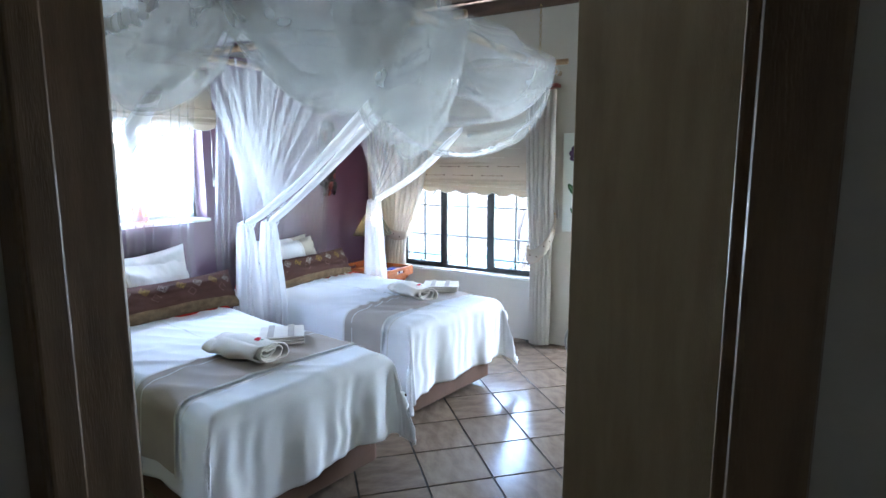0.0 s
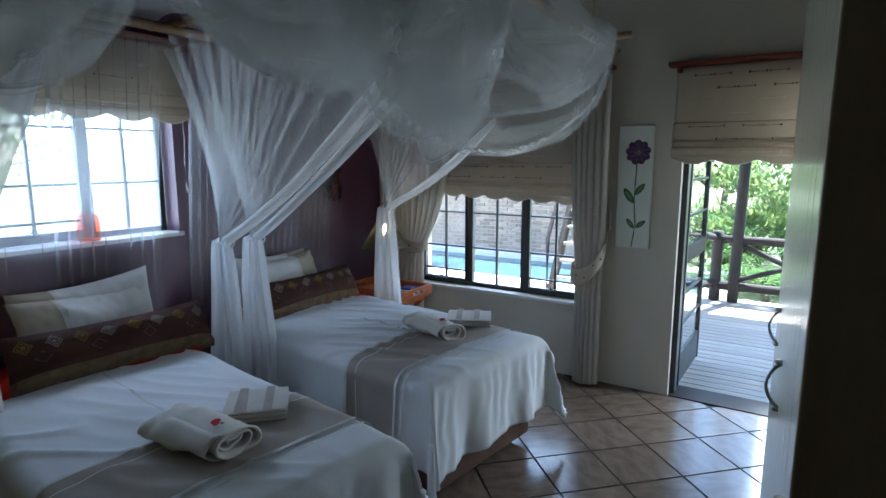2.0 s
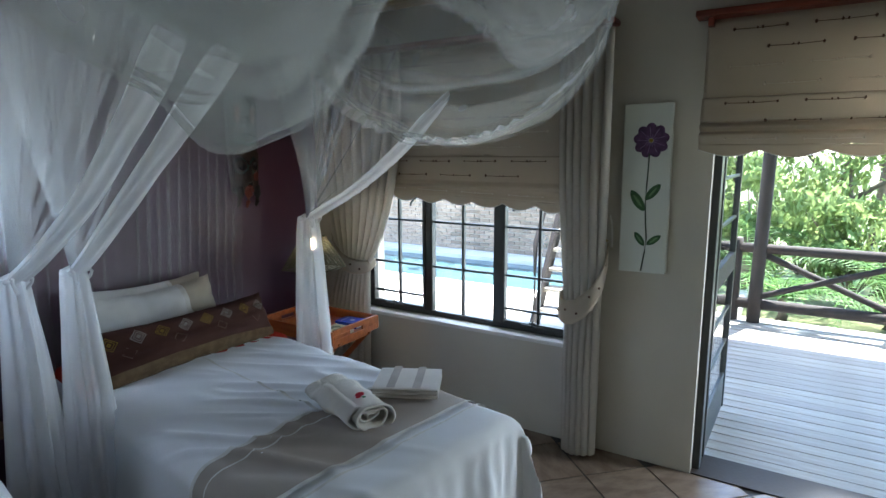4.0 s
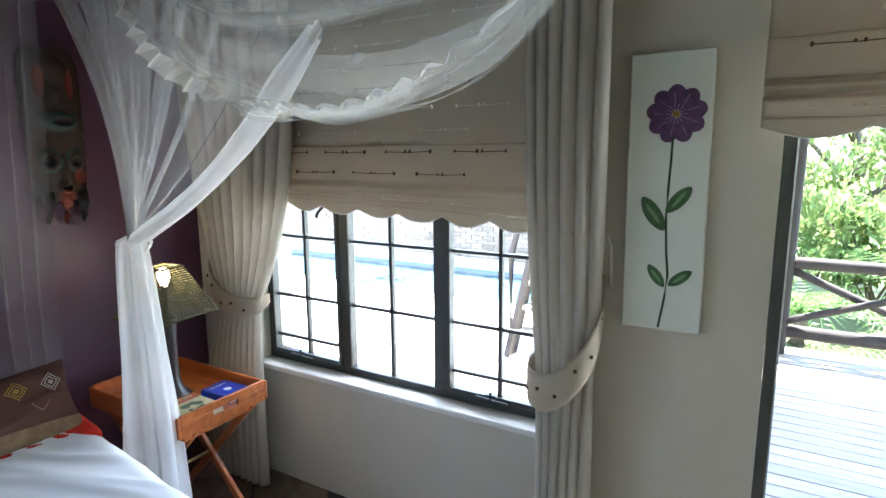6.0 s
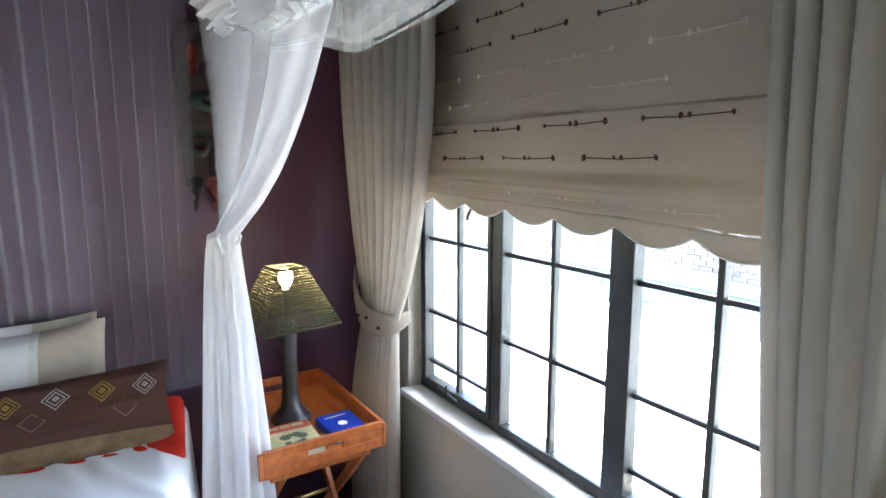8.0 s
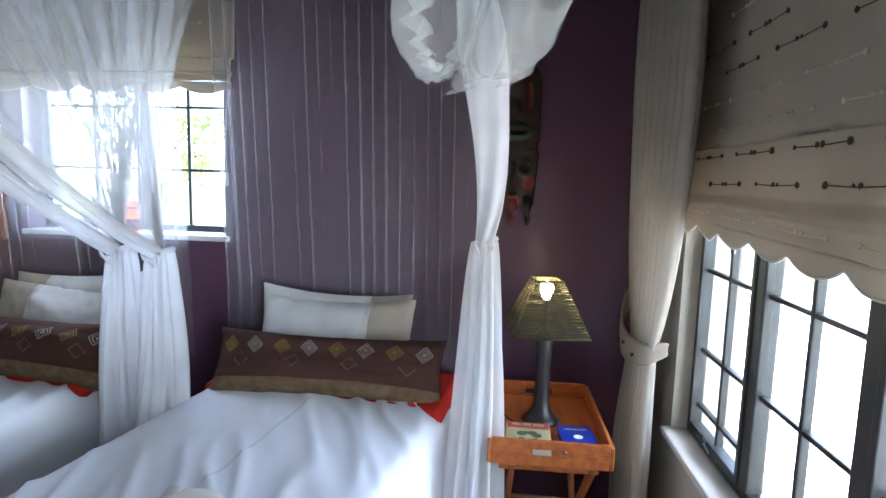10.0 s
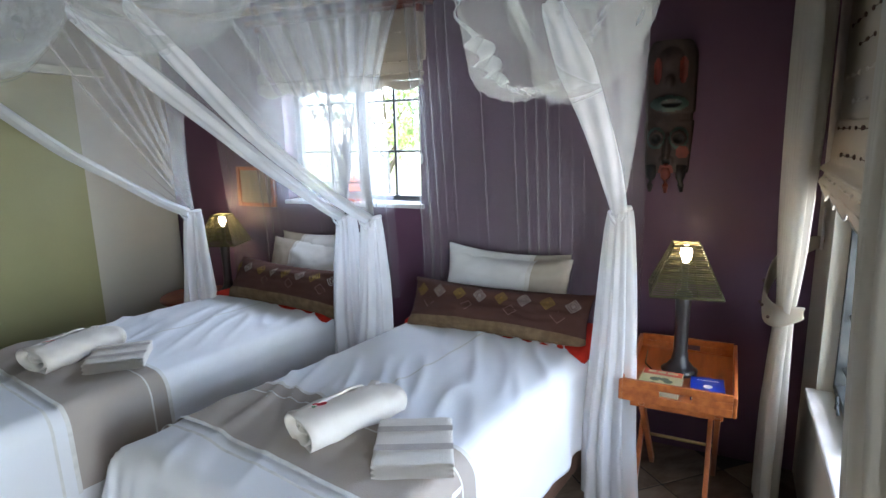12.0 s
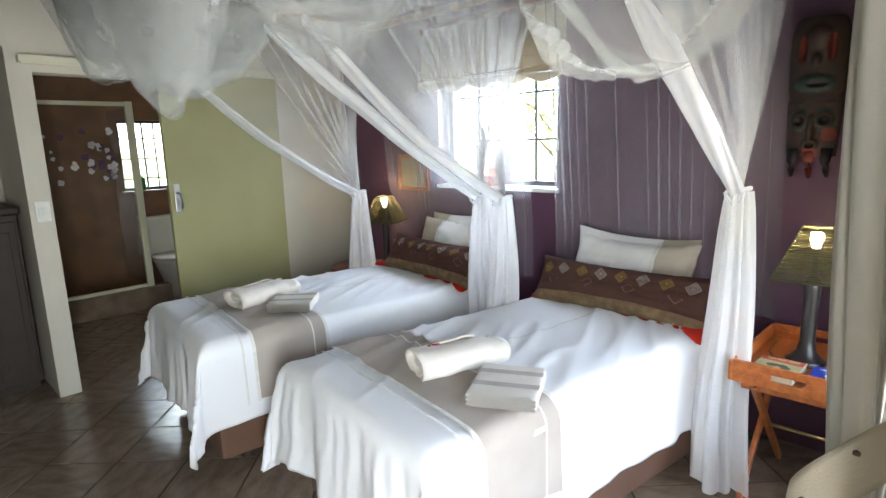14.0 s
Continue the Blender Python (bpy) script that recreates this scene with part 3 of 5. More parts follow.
def duvet_mesh(W, L, top, seed, hem_low=0.245):
    """Duvet over a mattress: local x from the head to the foot, y across. Folded down at the foot and both sides, with creases and flared corners."""
    bm = bmesh.new()
    nx, ny = 150, 120
    over_s, over_f = top - hem_low - 0.02, top - hem_low + 0.0

    def drop(d, r=0.07):
        # run over a rounded edge: how far out and how far down after a length d past the edge
        if d <= 0:
            return 0.0, 0.0
        q = r * math.pi / 2
        if d < q:
            a = d / r
            return r * math.sin(a), r * (1 - math.cos(a))
        return r + (d - q) * 0.05, r + (d - q)

    def f(u, v):
        sx = u * (L + over_f)
        sy = -W / 2 - over_s + v * (W + 2 * over_s)
        dx, dy = max(0, sx - (L - 0.07)), max(0, abs(sy) - (W / 2 - 0.07))
        ox, zx = drop(dx)
        oy, zy = drop(dy)
        sg = 1 if sy > 0 else -1
        x = min(sx, L - 0.07) + ox
        y = sg * (min(abs(sy), W / 2 - 0.07) + oy)
        corner = min(zx, zy)
        z = top - max(zx, zy) - 0.22 * corner
        x += 0.17 * corner
        y += sg * 0.17 * corner
        hang = max(zx, zy) / 0.45
        # folds of the hanging part, along the edge
        fy = math.sin(sy * 17 + 2.2 * wave((sy * 2, seed, 0)) + seed) * 0.5 + math.sin(sy * 31 + seed * 2) * 0.3
        fx = math.sin(sx * 15 + 2.5 * wave((sx * 2, seed, 3)) + seed) * 0.5 + math.sin(sx * 29 + seed) * 0.3
        if zx > zy:
            x += 0.005 * min(1, hang * 3) * math.sin(sy * 74 + 3 * wave((sy * 5, zx * 8, seed)) + 9 * zx) * (0.5 + wave((sy * 3, zx * 4, seed + 50)))
            x += hang * (0.034 * fy + 0.03 * wave((sy * 3, seed, 1)))
            z += 0.03 * hang * wave((sy * 2.2, seed + 4, 0))
        else:
            y += sg * hang * (0.022 * fx + 0.02 * wave((sx * 3, seed, 2)))
            z += 0.03 * hang * wave((sx * 2.2, seed + 6, 0))
        flat = max(0.0, 1 - hang * 3)
        crease = abs(wave((sx * 2.6 + 1.2 * sy, sy * 7 - 2 * sx, seed), 1.0))
        ridge = (1 - min(1, 2.6 * abs(wave(((sx * 0.85 + sy * 0.52) * 1.8, (sy * 0.85 - sx * 0.52) * 8.0, seed + 20))))) ** 2
        z += flat * (0.007 * wave((sx * 1.8, sy * 2.2, seed)) + 0.014 * (0.3 - crease) * (0.4 + 0.8 * max(0, wave((sx * 1.1, sy * 1.4, seed + 8)))) + 0.022 * ridge * max(0.0, 0.40 + 1.2 * wave((sx * 1.3, sy * 1.7, seed + 30))))
        z += 0.012 * flat * (1 - (2 * sy / W) ** 2)
        return Vector((x, y, z))

    bm_sheet(bm, f, nx, ny)
    return bm, f, (L + over_f), over_s


def bed(name_label, m, W, L, seed, group, runner=(1.33, 1.73)):
    b = thing("bed", name_label, "bed", m, group)
    box_part("base", (0.02, L - 0.07, -W / 2 + 0.05, W / 2 - 0.05, 0.05, 0.34), BEDBASE, b, 0.02, "brown fabric divan base")
    box_part("mattress", (0.0, L - 0.04, -W / 2 + 0.035, W / 2 - 0.035, 0.34, 0.57), PILLOW, b, 0.04, "white mattress")
    for x in (0.12, L - 0.2):
        for y in (-W / 2 + 0.12, W / 2 - 0.12):
            bm = bmesh.new()
            bm_lathe(bm, [(0.022, 0), (0.026, 0.01), (0.026, 0.05)], 12, (x, y, 0))
            part("foot", bm, DARKWOOD, b)
    bm, f, total, over = duvet_mesh(W, L, 0.62, seed)
    d = part("duvet", bm, DUVET, b, "white cotton duvet with creases and hanging hem", True)
    if d.data.polygons[len(d.data.polygons) // 2].normal.z < 0:
        d.data.flip_normals()
    ob = d.modifiers.new("thickness", "SOLIDIFY")
    ob.thickness, ob.offset = 0.012, -1.0
    # centre seam
    bm = bmesh.new()
    bm_sheet(bm, lambda u, v: f((0.42 + 1.0 * u) / total, 0.5 + (v - 0.5) * 0.006) + Vector((0, 0, 0.0035)), 50, 1)
    part("seam", bm, BRAID, d, "stitched seam")

    def over_bed(u0, u1, v0, v1, lift, nu, nv):
        q = bmesh.new()

        def g(u, v):
            e = 0.002
            uu, vv = u0 + (u1 - u0) * u, v0 + (v1 - v0) * v
            p = f(uu, vv)
            n = (f(uu + e, vv) - p).cross(f(uu, vv + e) - p)
            n = -n if n.z < 0 else n
            n = n.normalized() if n.length > 1e-9 else Vector((0, 0, 1))
            return p + n * lift
        bm_sheet(q, g, nu, nv)
        return q
    u0, u1 = runner[0] / total, runner[1] / total
    r = part("runner", over_bed(u0, u1, 0.05, 0.95, 0.006, 24, 90), RUNNER, d, "taupe waffle-weave bed runner", True)
    for a, bb in ((u0 - 0.003, u0 + 0.004), (u1 - 0.004, u1 + 0.003), (u0 + 0.03, u0 + 0.033), (u1 + 0.02, u1 + 0.0245)):
        part("braid", over_bed(a, bb, 0.045, 0.955, 0.0085, 2, 90), BRAID, r, "white braid trim", True)
    bm = bmesh.new()
    bm_box(bm, -0.01, 0.42, -W / 2 + 0.01, W / 2 - 0.01, 0.555, 0.637, 0.03)
    part("underblanket", bm, RED, b, "red blanket showing at the bed head", True)
    return b


BED2 = bed("single bed with white duvet and taupe runner beside the window", pose(0.10, -1.245, 0, 0, 0, -8), 0.97, 1.83, 3.0, "pair of single beds", (1.28, 1.62))
BED1 = bed("single bed with white duvet and taupe runner near the bathroom", pose(0.10, -2.585, 0, 0, 0, -8), 0.97, 1.86, 8.0, "pair of single beds", (1.26, 1.62))


def puff(W, H, T, u, v, side, seed, ear=0.11):
    """A point on a pillow: u across, v up, both 0 to 1; side +1 or -1."""
    a, b = 2 * u - 1, 2 * v - 1
    x, z = a * W / 2 * (1 - ear * (1 - b * b) * 0.35), b * H / 2 * (1 - ear * (1 - a * a) * 1.2)
    t = max(0.0, (1 - abs(a) ** 3.2)) ** 0.55 * max(0.0, (1 - abs(b) ** 2.6)) ** 0.6
    y = side * (T / 2 * t * (1 + 0.35 * wave((a * 1.8, b * 1.8, seed + side))) + 0.006) + 0.012 * wave((a * 4, b * 5, seed)) + 0.006 * wave((a * 9, b * 7, seed + 4))
    return Vector((x, y, z))


def puff_bm(W, H, T, seed, u0=0.0, u1=1.0, v0=0.0, v1=1.0, lift=0.0, nu=30, nv=20, sides=(1, -1)):
    bm = bmesh.new()
    for s in sides:
        bm_sheet(bm, lambda u, v: puff(W, H, T, u0 + (u1 - u0) * u, v0 + (v1 - v0) * v, s, seed) + Vector((0, s * lift, 0)), nu, nv)
    bmesh.ops.remove_doubles(bm, verts=bm.verts, dist=1e-4)
    return bm


def pillow(m, seed, group, flip=False):
    p = thing("pillow", "white cotton pillow with a beige border leaning on the wall", "pillow", m, group)
    W, H, T = 0.66, 0.42, 0.14
    a, b, c = (0.0, 0.70, 0.735) if not flip else (1.0, 0.30, 0.265)
    part("cover", puff_bm(W, H, T, seed, a, b), PILLOW, p, "", True)
    part("piping", puff_bm(W, H, T, seed, b, c, lift=0.001, nu=3), BRAID, p, "white corded seam", True)
    part("border", puff_bm(W, H, T, seed, c, 1.0 - a, nu=12), BEIGE, p, "beige linen border", True)
    return p


def bolster(m, seed, group):
    p = thing("bolster_cushion", "dark brown bolster cushion with embroidered diamonds lying on a bed", "cushion", m, group)
    W, H, T = 0.90, 0.265, 0.18
    part("cover", puff_bm(W, H, T, seed, v0=0.24, nu=44), BOLSTER, p, "", True)
    part("border", puff_bm(W, H, T, seed, v1=0.24, lift=0.0015, nu=44, nv=8), BOLSTEREDGE, p, "bronze ribbed lower border", True)
    for i in range(8):
        cu, big = 0.07 + 0.123 * i, 0.056
        mats = (THREADW, THREADY)[i % 2]
        bm = bmesh.new()
        for r0, r1 in ((1.0, 0.88), (0.68, 0.56), (0.30, 0.08)):
            ring = []
            for k in range(4):
                c0, s0 = math.cos(k * math.pi / 2), math.sin(k * math.pi / 2)
                c1, s1 = math.cos((k + 1) * math.pi / 2), math.sin((k + 1) * math.pi / 2)
                for q in range(3):
                    w0, w1 = q / 3, (q + 1) / 3
                    pts = []
                    for w, r in ((w0, r0), (w1, r0), (w1, r1), (w0, r1)):
                        du, dv = ((c0 + (c1 - c0) * w) * r * big / W * 0.62, (s0 + (s1 - s0) * w) * r * big / H * 0.62)
                        pts.append(bm.verts.new(puff(W, H, T, cu + du, 0.73 + dv, 1, seed) + Vector((0, 0.003, 0))))
                    bm.faces.new(pts)
        part("embroidery", bm, mats, p, "white embroidered diamond" if i % 2 == 0 else "gold embroidered diamond")
        if i % 2 == 0:
            bm = bmesh.new()
            for k in range(4):
                c0, s0, c1, s1 = (g(a * math.pi / 2) for a in (k, k + 1) for g in (math.cos, math.sin))
                pts = [bm.verts.new(puff(W, H, T, cu + 0.06 + c * r * 0.036, 0.50 + s * r * 0.11, 1, seed) + Vector((0, 0.0025, 0))) for c, s, r in ((c0, s0, 1), (c1, s1, 1), (c1, s1, 0.85), (c0, s0, 0.85))]
                bm.faces.new(pts)
            part("embroidery", bm, THREADB, p, "faint brown embroidered diamond")
    return p


# pillows lean on the wall; local y faces the room
pillow(pose(0.215, -1.32, 0.742, 24, 0, -92), 1.0, "bed pillows", True)
pillow(pose(0.125, -1.345, 0.752, 8, -2, -90), 2.0, "bed pillows", True)
pillow(pose(0.215, -2.515, 0.752, 24, 0, -86), 3.0, "bed pillows")
pillow(pose(0.13, -2.49, 0.782, 8, 3, -90), 4.0, "bed pillows")
bolster(pose(0.415, -1.285, 0.715, 30, 0, -91), 5.0, "bolster cushions")
bolster(pose(0.44, -2.52, 0.725, 30, 0, -96), 6.0, "bolster cushions")


# ---- towels ----
def rolled_towel(m, group, wide=0.20):
    t = thing("rolled_towel", "rolled cream towel with red rose motif on the runner", "towel", m, group)
    L, rx, rz = 0.33, wide / 2, 0.046
    bm = bmesh.new()
    turns = 3.2
    n = 90

    def prof(k):
        a = 2 * math.pi * turns * k
        r = 0.18 + 0.82 * k
        c, s = math.cos(a), math.sin(a)
        return (abs(c) ** 0.8) * (1 if c > 0 else -1) * rx * r, s * rz * r * (1 - 0.12 * c)
    rows = []
    for j in range(13):
        q = j / 12
        bulge = 1 + 0.05 * wave((q * 4, 1, 2))
        rows.append([bm.verts.new((-L / 2 + L * q + 0.014 * math.sin(7 * k / n + 3 * q) + 0.010 * wave((k / 7, q * 2, 5)), prof(k / n)[0] * bulge, rz + prof(k / n)[1] * bulge + 0.022 * wave((q * 4, k / 11, 0)) + 0.008 * wave((q * 13, k / 4, 2)))) for k in range(n + 1)])
    for a, b in zip(rows, rows[1:]):
        for k in range(n):
            bm.faces.new((a[k], a[k + 1], b[k + 1], b[k]))
    o = part("cloth", bm, TOWEL, t, "", True)
    s = o.modifiers.new("thickness", "SOLIDIFY")
    s.thickness, s.offset = 0.007, 0
    bm = bmesh.new()
    for cx, cy, r, nn in ((-0.085, 0.005, 0.017, 9), (-0.10, 0.018, 0.010, 8)):
        bmesh.ops.create_circle(bm, cap_ends=True, radius=r, segments=nn, matrix=Matrix.Translation((cx, cy, 2 * rz + 0.0085)) @ pose(0, 0, 0, -11))
    part("motif", bm, ROSE, t, "red rose motif")
    bm = bmesh.new()
    bmesh.ops.create_circle(bm, cap_ends=True, radius=0.008, segments=6, matrix=Matrix.Translation((-0.113, 0.004, 2 * rz + 0.009)))
    part("motif", bm, LEAFSTITCH, t, "green leaf motif")
    return t


def folded_towel(m, group, W=0.22, D=0.21):
    t = thing("folded_towel", "folded cream towel with grey stripes on the bed runner", "towel", m, group)
    for k in range(3):
        bm = bmesh.new()
        z = 0.004 + k * 0.015

        def g(u, v):
            a = u * 2 * math.pi
            sx = abs(math.cos(a)) ** 0.25 * (1 if math.cos(a) > 0 else -1)
            sz = math.sin(a)
            return Vector((sx * (W / 2 + 0.004 * wave((v * 4, k, 1))), -D / 2 + D * v + 0.004 * wave((u * 5, v, k)), z + 0.008 + 0.0075 * sz * (0.6 + 0.4 * abs(math.cos(a)) ** 0.1)))
        bm_sheet(bm, g, 28, 8)
        part("layer", bm, TOWEL, t, "", True)
    for x in (-0.055, 0.045):
        bm = bmesh.new()
        bm_sheet(bm, lambda u, v: Vector((-W / 2 + W * u, x - 0.016 + 0.032 * v, 0.0525)), 6, 1)
        part("stripe", bm, TOWELGREY, t, "grey woven stripe")
    return t


rolled_towel(pose(1.455, -1.37, 0.636, 0, 0, 160), "towels on the beds")
folded_towel(pose(1.52, -1.09, 0.637, 0, 0, -63), "towels on the beds", 0.22, 0.25)
rolled_towel(pose(1.46, -2.80, 0.636, 0, 0, 184), "towels on the beds", 0.24)
folded_towel(pose(1.43, -2.54, 0.640, 0, 0, -45), "towels on the beds", 0.22, 0.22)


# ---- butler's tray table, lamp, books ----
def tray_table(m):
    t = thing("tray_table", "orange varnished wooden butler's tray table beside the bed", "side table", m)
    W, D, Z, H = 0.40, 0.56, 0.552, 0.078        # across, deep, tray floor, rim
    box_part("tray_floor", (-D / 2 + 0.012, D / 2 - 0.012, -W / 2 + 0.012, W / 2 - 0.012, Z, Z + 0.012), ORANGEWOOD, t)
    for s in (-1, 1):
        a, b = sorted((s * (W / 2 - 0.014), s * W / 2))
        box_part("side_rail", (-D / 2, D / 2, a, b, Z - 0.012, Z + H - 0.012), ORANGEWOOD, t, 0.004)
    for s in (-1, 1):
        a, b = sorted((s * (D / 2 - 0.014), s * D / 2))
        bm = bmesh.new()
        for box in ((a, b, -W / 2 + 0.014, W / 2 - 0.014, Z - 0.012, Z + 0.018), (a, b, -W / 2 + 0.014, -0.055, Z + 0.018, Z + 0.043), (a, b, 0.055, W / 2 - 0.014, Z + 0.018, Z + 0.043), (a, b, -W / 2 + 0.014, W / 2 - 0.014, Z + 0.043, Z + H - 0.006)):
            bm_box(bm, *box, bevel=0.002)
        part("end_rail", bm, ORANGEWOOD, t, "end rail with a slotted hand hold")
    for y in (-0.13, 0.13):
        for s in (-1, 1):
            o = 0.012 * s
            bm = bmesh.new()
            bm_box(bm, -0.016, 0.016, -0.010, 0.010, -0.385, 0.385, 0.004)
            ang = math.degrees(math.atan2(0.50 * s, Z - 0.03))
            bmesh.ops.transform(bm, matrix=pose(0, y + o, 0.275, 0, ang, 0) @ Matrix.Diagonal((1, 1, 0.365 / 0.385, 1)), verts=bm.verts)
            part("leg", bm, ORANGEWOOD, t)
    for x in (-0.235, 0.235):
        bm = bmesh.new()
        bm_box(bm, x - 0.014, x + 0.014, -0.16, 0.16, Z - 0.045, Z - 0.014, 0.003)
        part("stretcher", bm, ORANGEWOOD, t)
    bm = bmesh.new()
    bm_tube(bm, [(0, -0.15, 0.275), (0, 0.15, 0.275)], 0.007, 8)
    part("pivot_rod", bm, BRASS, t, "", True)
    return t


tray_table(pose(0.44, -0.465, 0, 0, 0, 0))


def table_lamp(m, group, scale=1.0):
    l = thing("table_lamp", "lit table lamp with black turned base and square wicker shade", "lamp", m, group)
    bm = bmesh.new()
    bm_lathe(bm, [(0.068, 0), (0.070, 0.012), (0.055, 0.022), (0.034, 0.05), (0.027, 0.09), (0.026, 0.2), (0.030, 0.29), (0.033, 0.325), (0.024, 0.34), (0.012, 0.35), (0.012, 0.43), (0.014, 0.435), (0.014, 0.455)], 24)
    part("base", bm, BLACKWOOD, l, "black turned wooden base", True)
    # shade of woven rows on a square frame
    z0, z1, r0, r1 = 0.345, 0.53, 0.152, 0.058

    def corner(z, k, grow=0.0):
        r = r0 + (r1 - r0) * ((z - z0) / (z1 - z0)) + grow
        a = math.pi / 4 + k * math.pi / 2
        return Vector((r * math.cos(a) * 1.2, r * math.sin(a) * 1.2, z))
    bm = bmesh.new()
    rows = 23
    for i in range(rows):
        z = z0 + (z1 - z0) * (i + 0.5) / rows
        ring = []
        for k in range(4):
            a, b = corner(z, k), corner(z, k + 1)
            for q in range(6):
                p = a.lerp(b, q / 6)
                ring.append(p + Vector((p.x, p.y, 0)).normalized() * 0.0025 * (1 if (q + i) % 2 else -1))
        bm_tube(bm, ring + ring[:1], 0.0030, 5, False)
    weave = part("weave", bm, WICKER, l, "dark olive woven wicker shade", True)
    for k in range(4):
        for q in (0, 0.33, 0.66):
            bm = bmesh.new()
            bm_tube(bm, [corner(z0, k, 0.001).lerp(corner(z0, k + 1, 0.001), q), corner(z1, k, 0.001).lerp(corner(z1, k + 1, 0.001), q)], 0.0025, 6)
            part("rib", bm, WICKER, weave, "", True)
    for z, r in ((z0, 0.005), (z1, 0.004)):
        bm = bmesh.new()
        bm_tube(bm, [corner(z, k) for k in (0, 1, 2, 3, 0)], r, 6, False)
        part("rim", bm, WICKER, weave, "", True)
    bm = bmesh.new()
    bm_lathe(bm, [(0.010, 0.455), (0.013, 0.465), (0.022, 0.485), (0.023, 0.505), (0.014, 0.522), (0.0005, 0.527)], 14)
    part("bulb", bm, BULB, l, "glowing warm bulb", True)
    return l


lamp = table_lamp(pose(0.42, -0.475, 0.564, 0, 0, 8), "bedside lamps")
bm = bmesh.new()
bm_tube(bm, [(0.46, -0.525, 0.568), (0.46, -0.57, 0.567), (0.39, -0.61, 0.567), (0.24, -0.62, 0.567)], 0.003, 6)
tagged(part("lamp_cord", bm, BLACKWOOD, None, "", True), "thin black lamp cord lying on the tray", "cord")


def book(m, W, D, T, cover, label):
    b = thing("book", label, "book", m)
    box_part("pages", (0.003, W - 0.003, 0.003, D - 0.003, 0.002, T - 0.002), PAPER, b)
    box_part("cover", (0, W, 0, D, T - 0.002, T), cover, b, 0.0006)
    box_part("cover", (0, W, 0, D, 0, 0.002), cover, b, 0.0006)
    box_part("spine", (0, W, -0.001, 0.003, 0.002, T - 0.002), cover, b)
    return b


b1 = book(pose(0.50, -0.60, 0.564, 0, 0, -2), 0.19, 0.15, 0.026, BOOKPALE, "worn paperback with cream and red cover on the tray")
box_part("title_band", (0.002, 0.05, 0.004, 0.146, 0.0262, 0.0266), BOOKRED, b1, 0, "red title band")
for y0, y1 in ((0.02, 0.05), (0.056, 0.085), (0.092, 0.13)):
    box_part("lettering", (0.012, 0.030, y0, y1, 0.0266, 0.027), BOOKPALE, b1)
bm = bmesh.new()
for k in range(14):
    a = rng.random() * 6.28
    bmesh.ops.create_circle(bm, cap_ends=True, radius=0.008 + 0.012 * rng.random(), segments=7, matrix=Matrix.Translation((0.115 + 0.03 * math.cos(a), 0.075 + 0.03 * math.sin(a), 0.0264 + 0.00004 * k)))
part("cover_picture", bm, BOOKDARK, b1, "dark green cover picture")
b2 = book(pose(0.52, -0.425, 0.564, 0, 0, 3), 0.155, 0.115, 0.030, BOOKBLUE, "dark blue hardback book on the tray")
bm = bmesh.new()
bmesh.ops.create_circle(bm, cap_ends=True, radius=0.016, segments=14, matrix=Matrix.Translation((0.085, 0.058, 0.0303)))
part("emblem", bm, PAPER, b2, "pale round emblem")
box_part("lettering", (0.025, 0.032, 0.02, 0.095, 0.0301, 0.0304), PAPER, b2)


def round_table(m):
    t = thing("round_table", "dark red wooden bedside table in the corner", "side table", m)
    bm = bmesh.new()
    bm_lathe(bm, [(0.0005, 0.50), (0.225, 0.50), (0.235, 0.508), (0.235, 0.522), (0.228, 0.53), (0.0005, 0.53)], 32)
    part("tabletop", bm, REDWOOD, t, "", True)
    for k in range(3):
        a = k * 2.094 + 0.4
        bm = bmesh.new()
        bm_tube(bm, [(0.19 * math.cos(a), 0.19 * math.sin(a), 0), (0.12 * math.cos(a), 0.12 * math.sin(a), 0.50)], 0.014, 8, True, 0.02)
        part("leg", bm, REDWOOD, t, "", True)


round_table(pose(0.26, -3.48, 0))
copy_thing(lamp, pose(0.16, -3.30, 0.53, 0, 0, 20))


# ---- pictures and mask ----
def wall_panel(m):
    p = thing("wall_panel", "small wooden framed panel on the wall above the bedside lamp", "picture", m)
    W, H = 0.32, 0.26
    box_part("board", (0.002, 0.014, -W / 2 + 0.02, W / 2 - 0.02, -H / 2 + 0.02, H / 2 - 0.02), TANWOODSHADE, p)
    for s in (-1, 1):
        a, b = sorted((s * W / 2, s * (W / 2 - 0.025)))
        box_part("stile", (0.002, 0.026, a, b, -H / 2, H / 2), ORANGEWOOD, p, 0.003)
        a, b = sorted((s * H / 2, s * (H / 2 - 0.025)))
        box_part("rail", (0.002, 0.024, -W / 2 + 0.025, W / 2 - 0.025, a, b), ORANGEWOOD, p, 0.003)


wall_panel(pose(0.0, -3.12, 1.235))


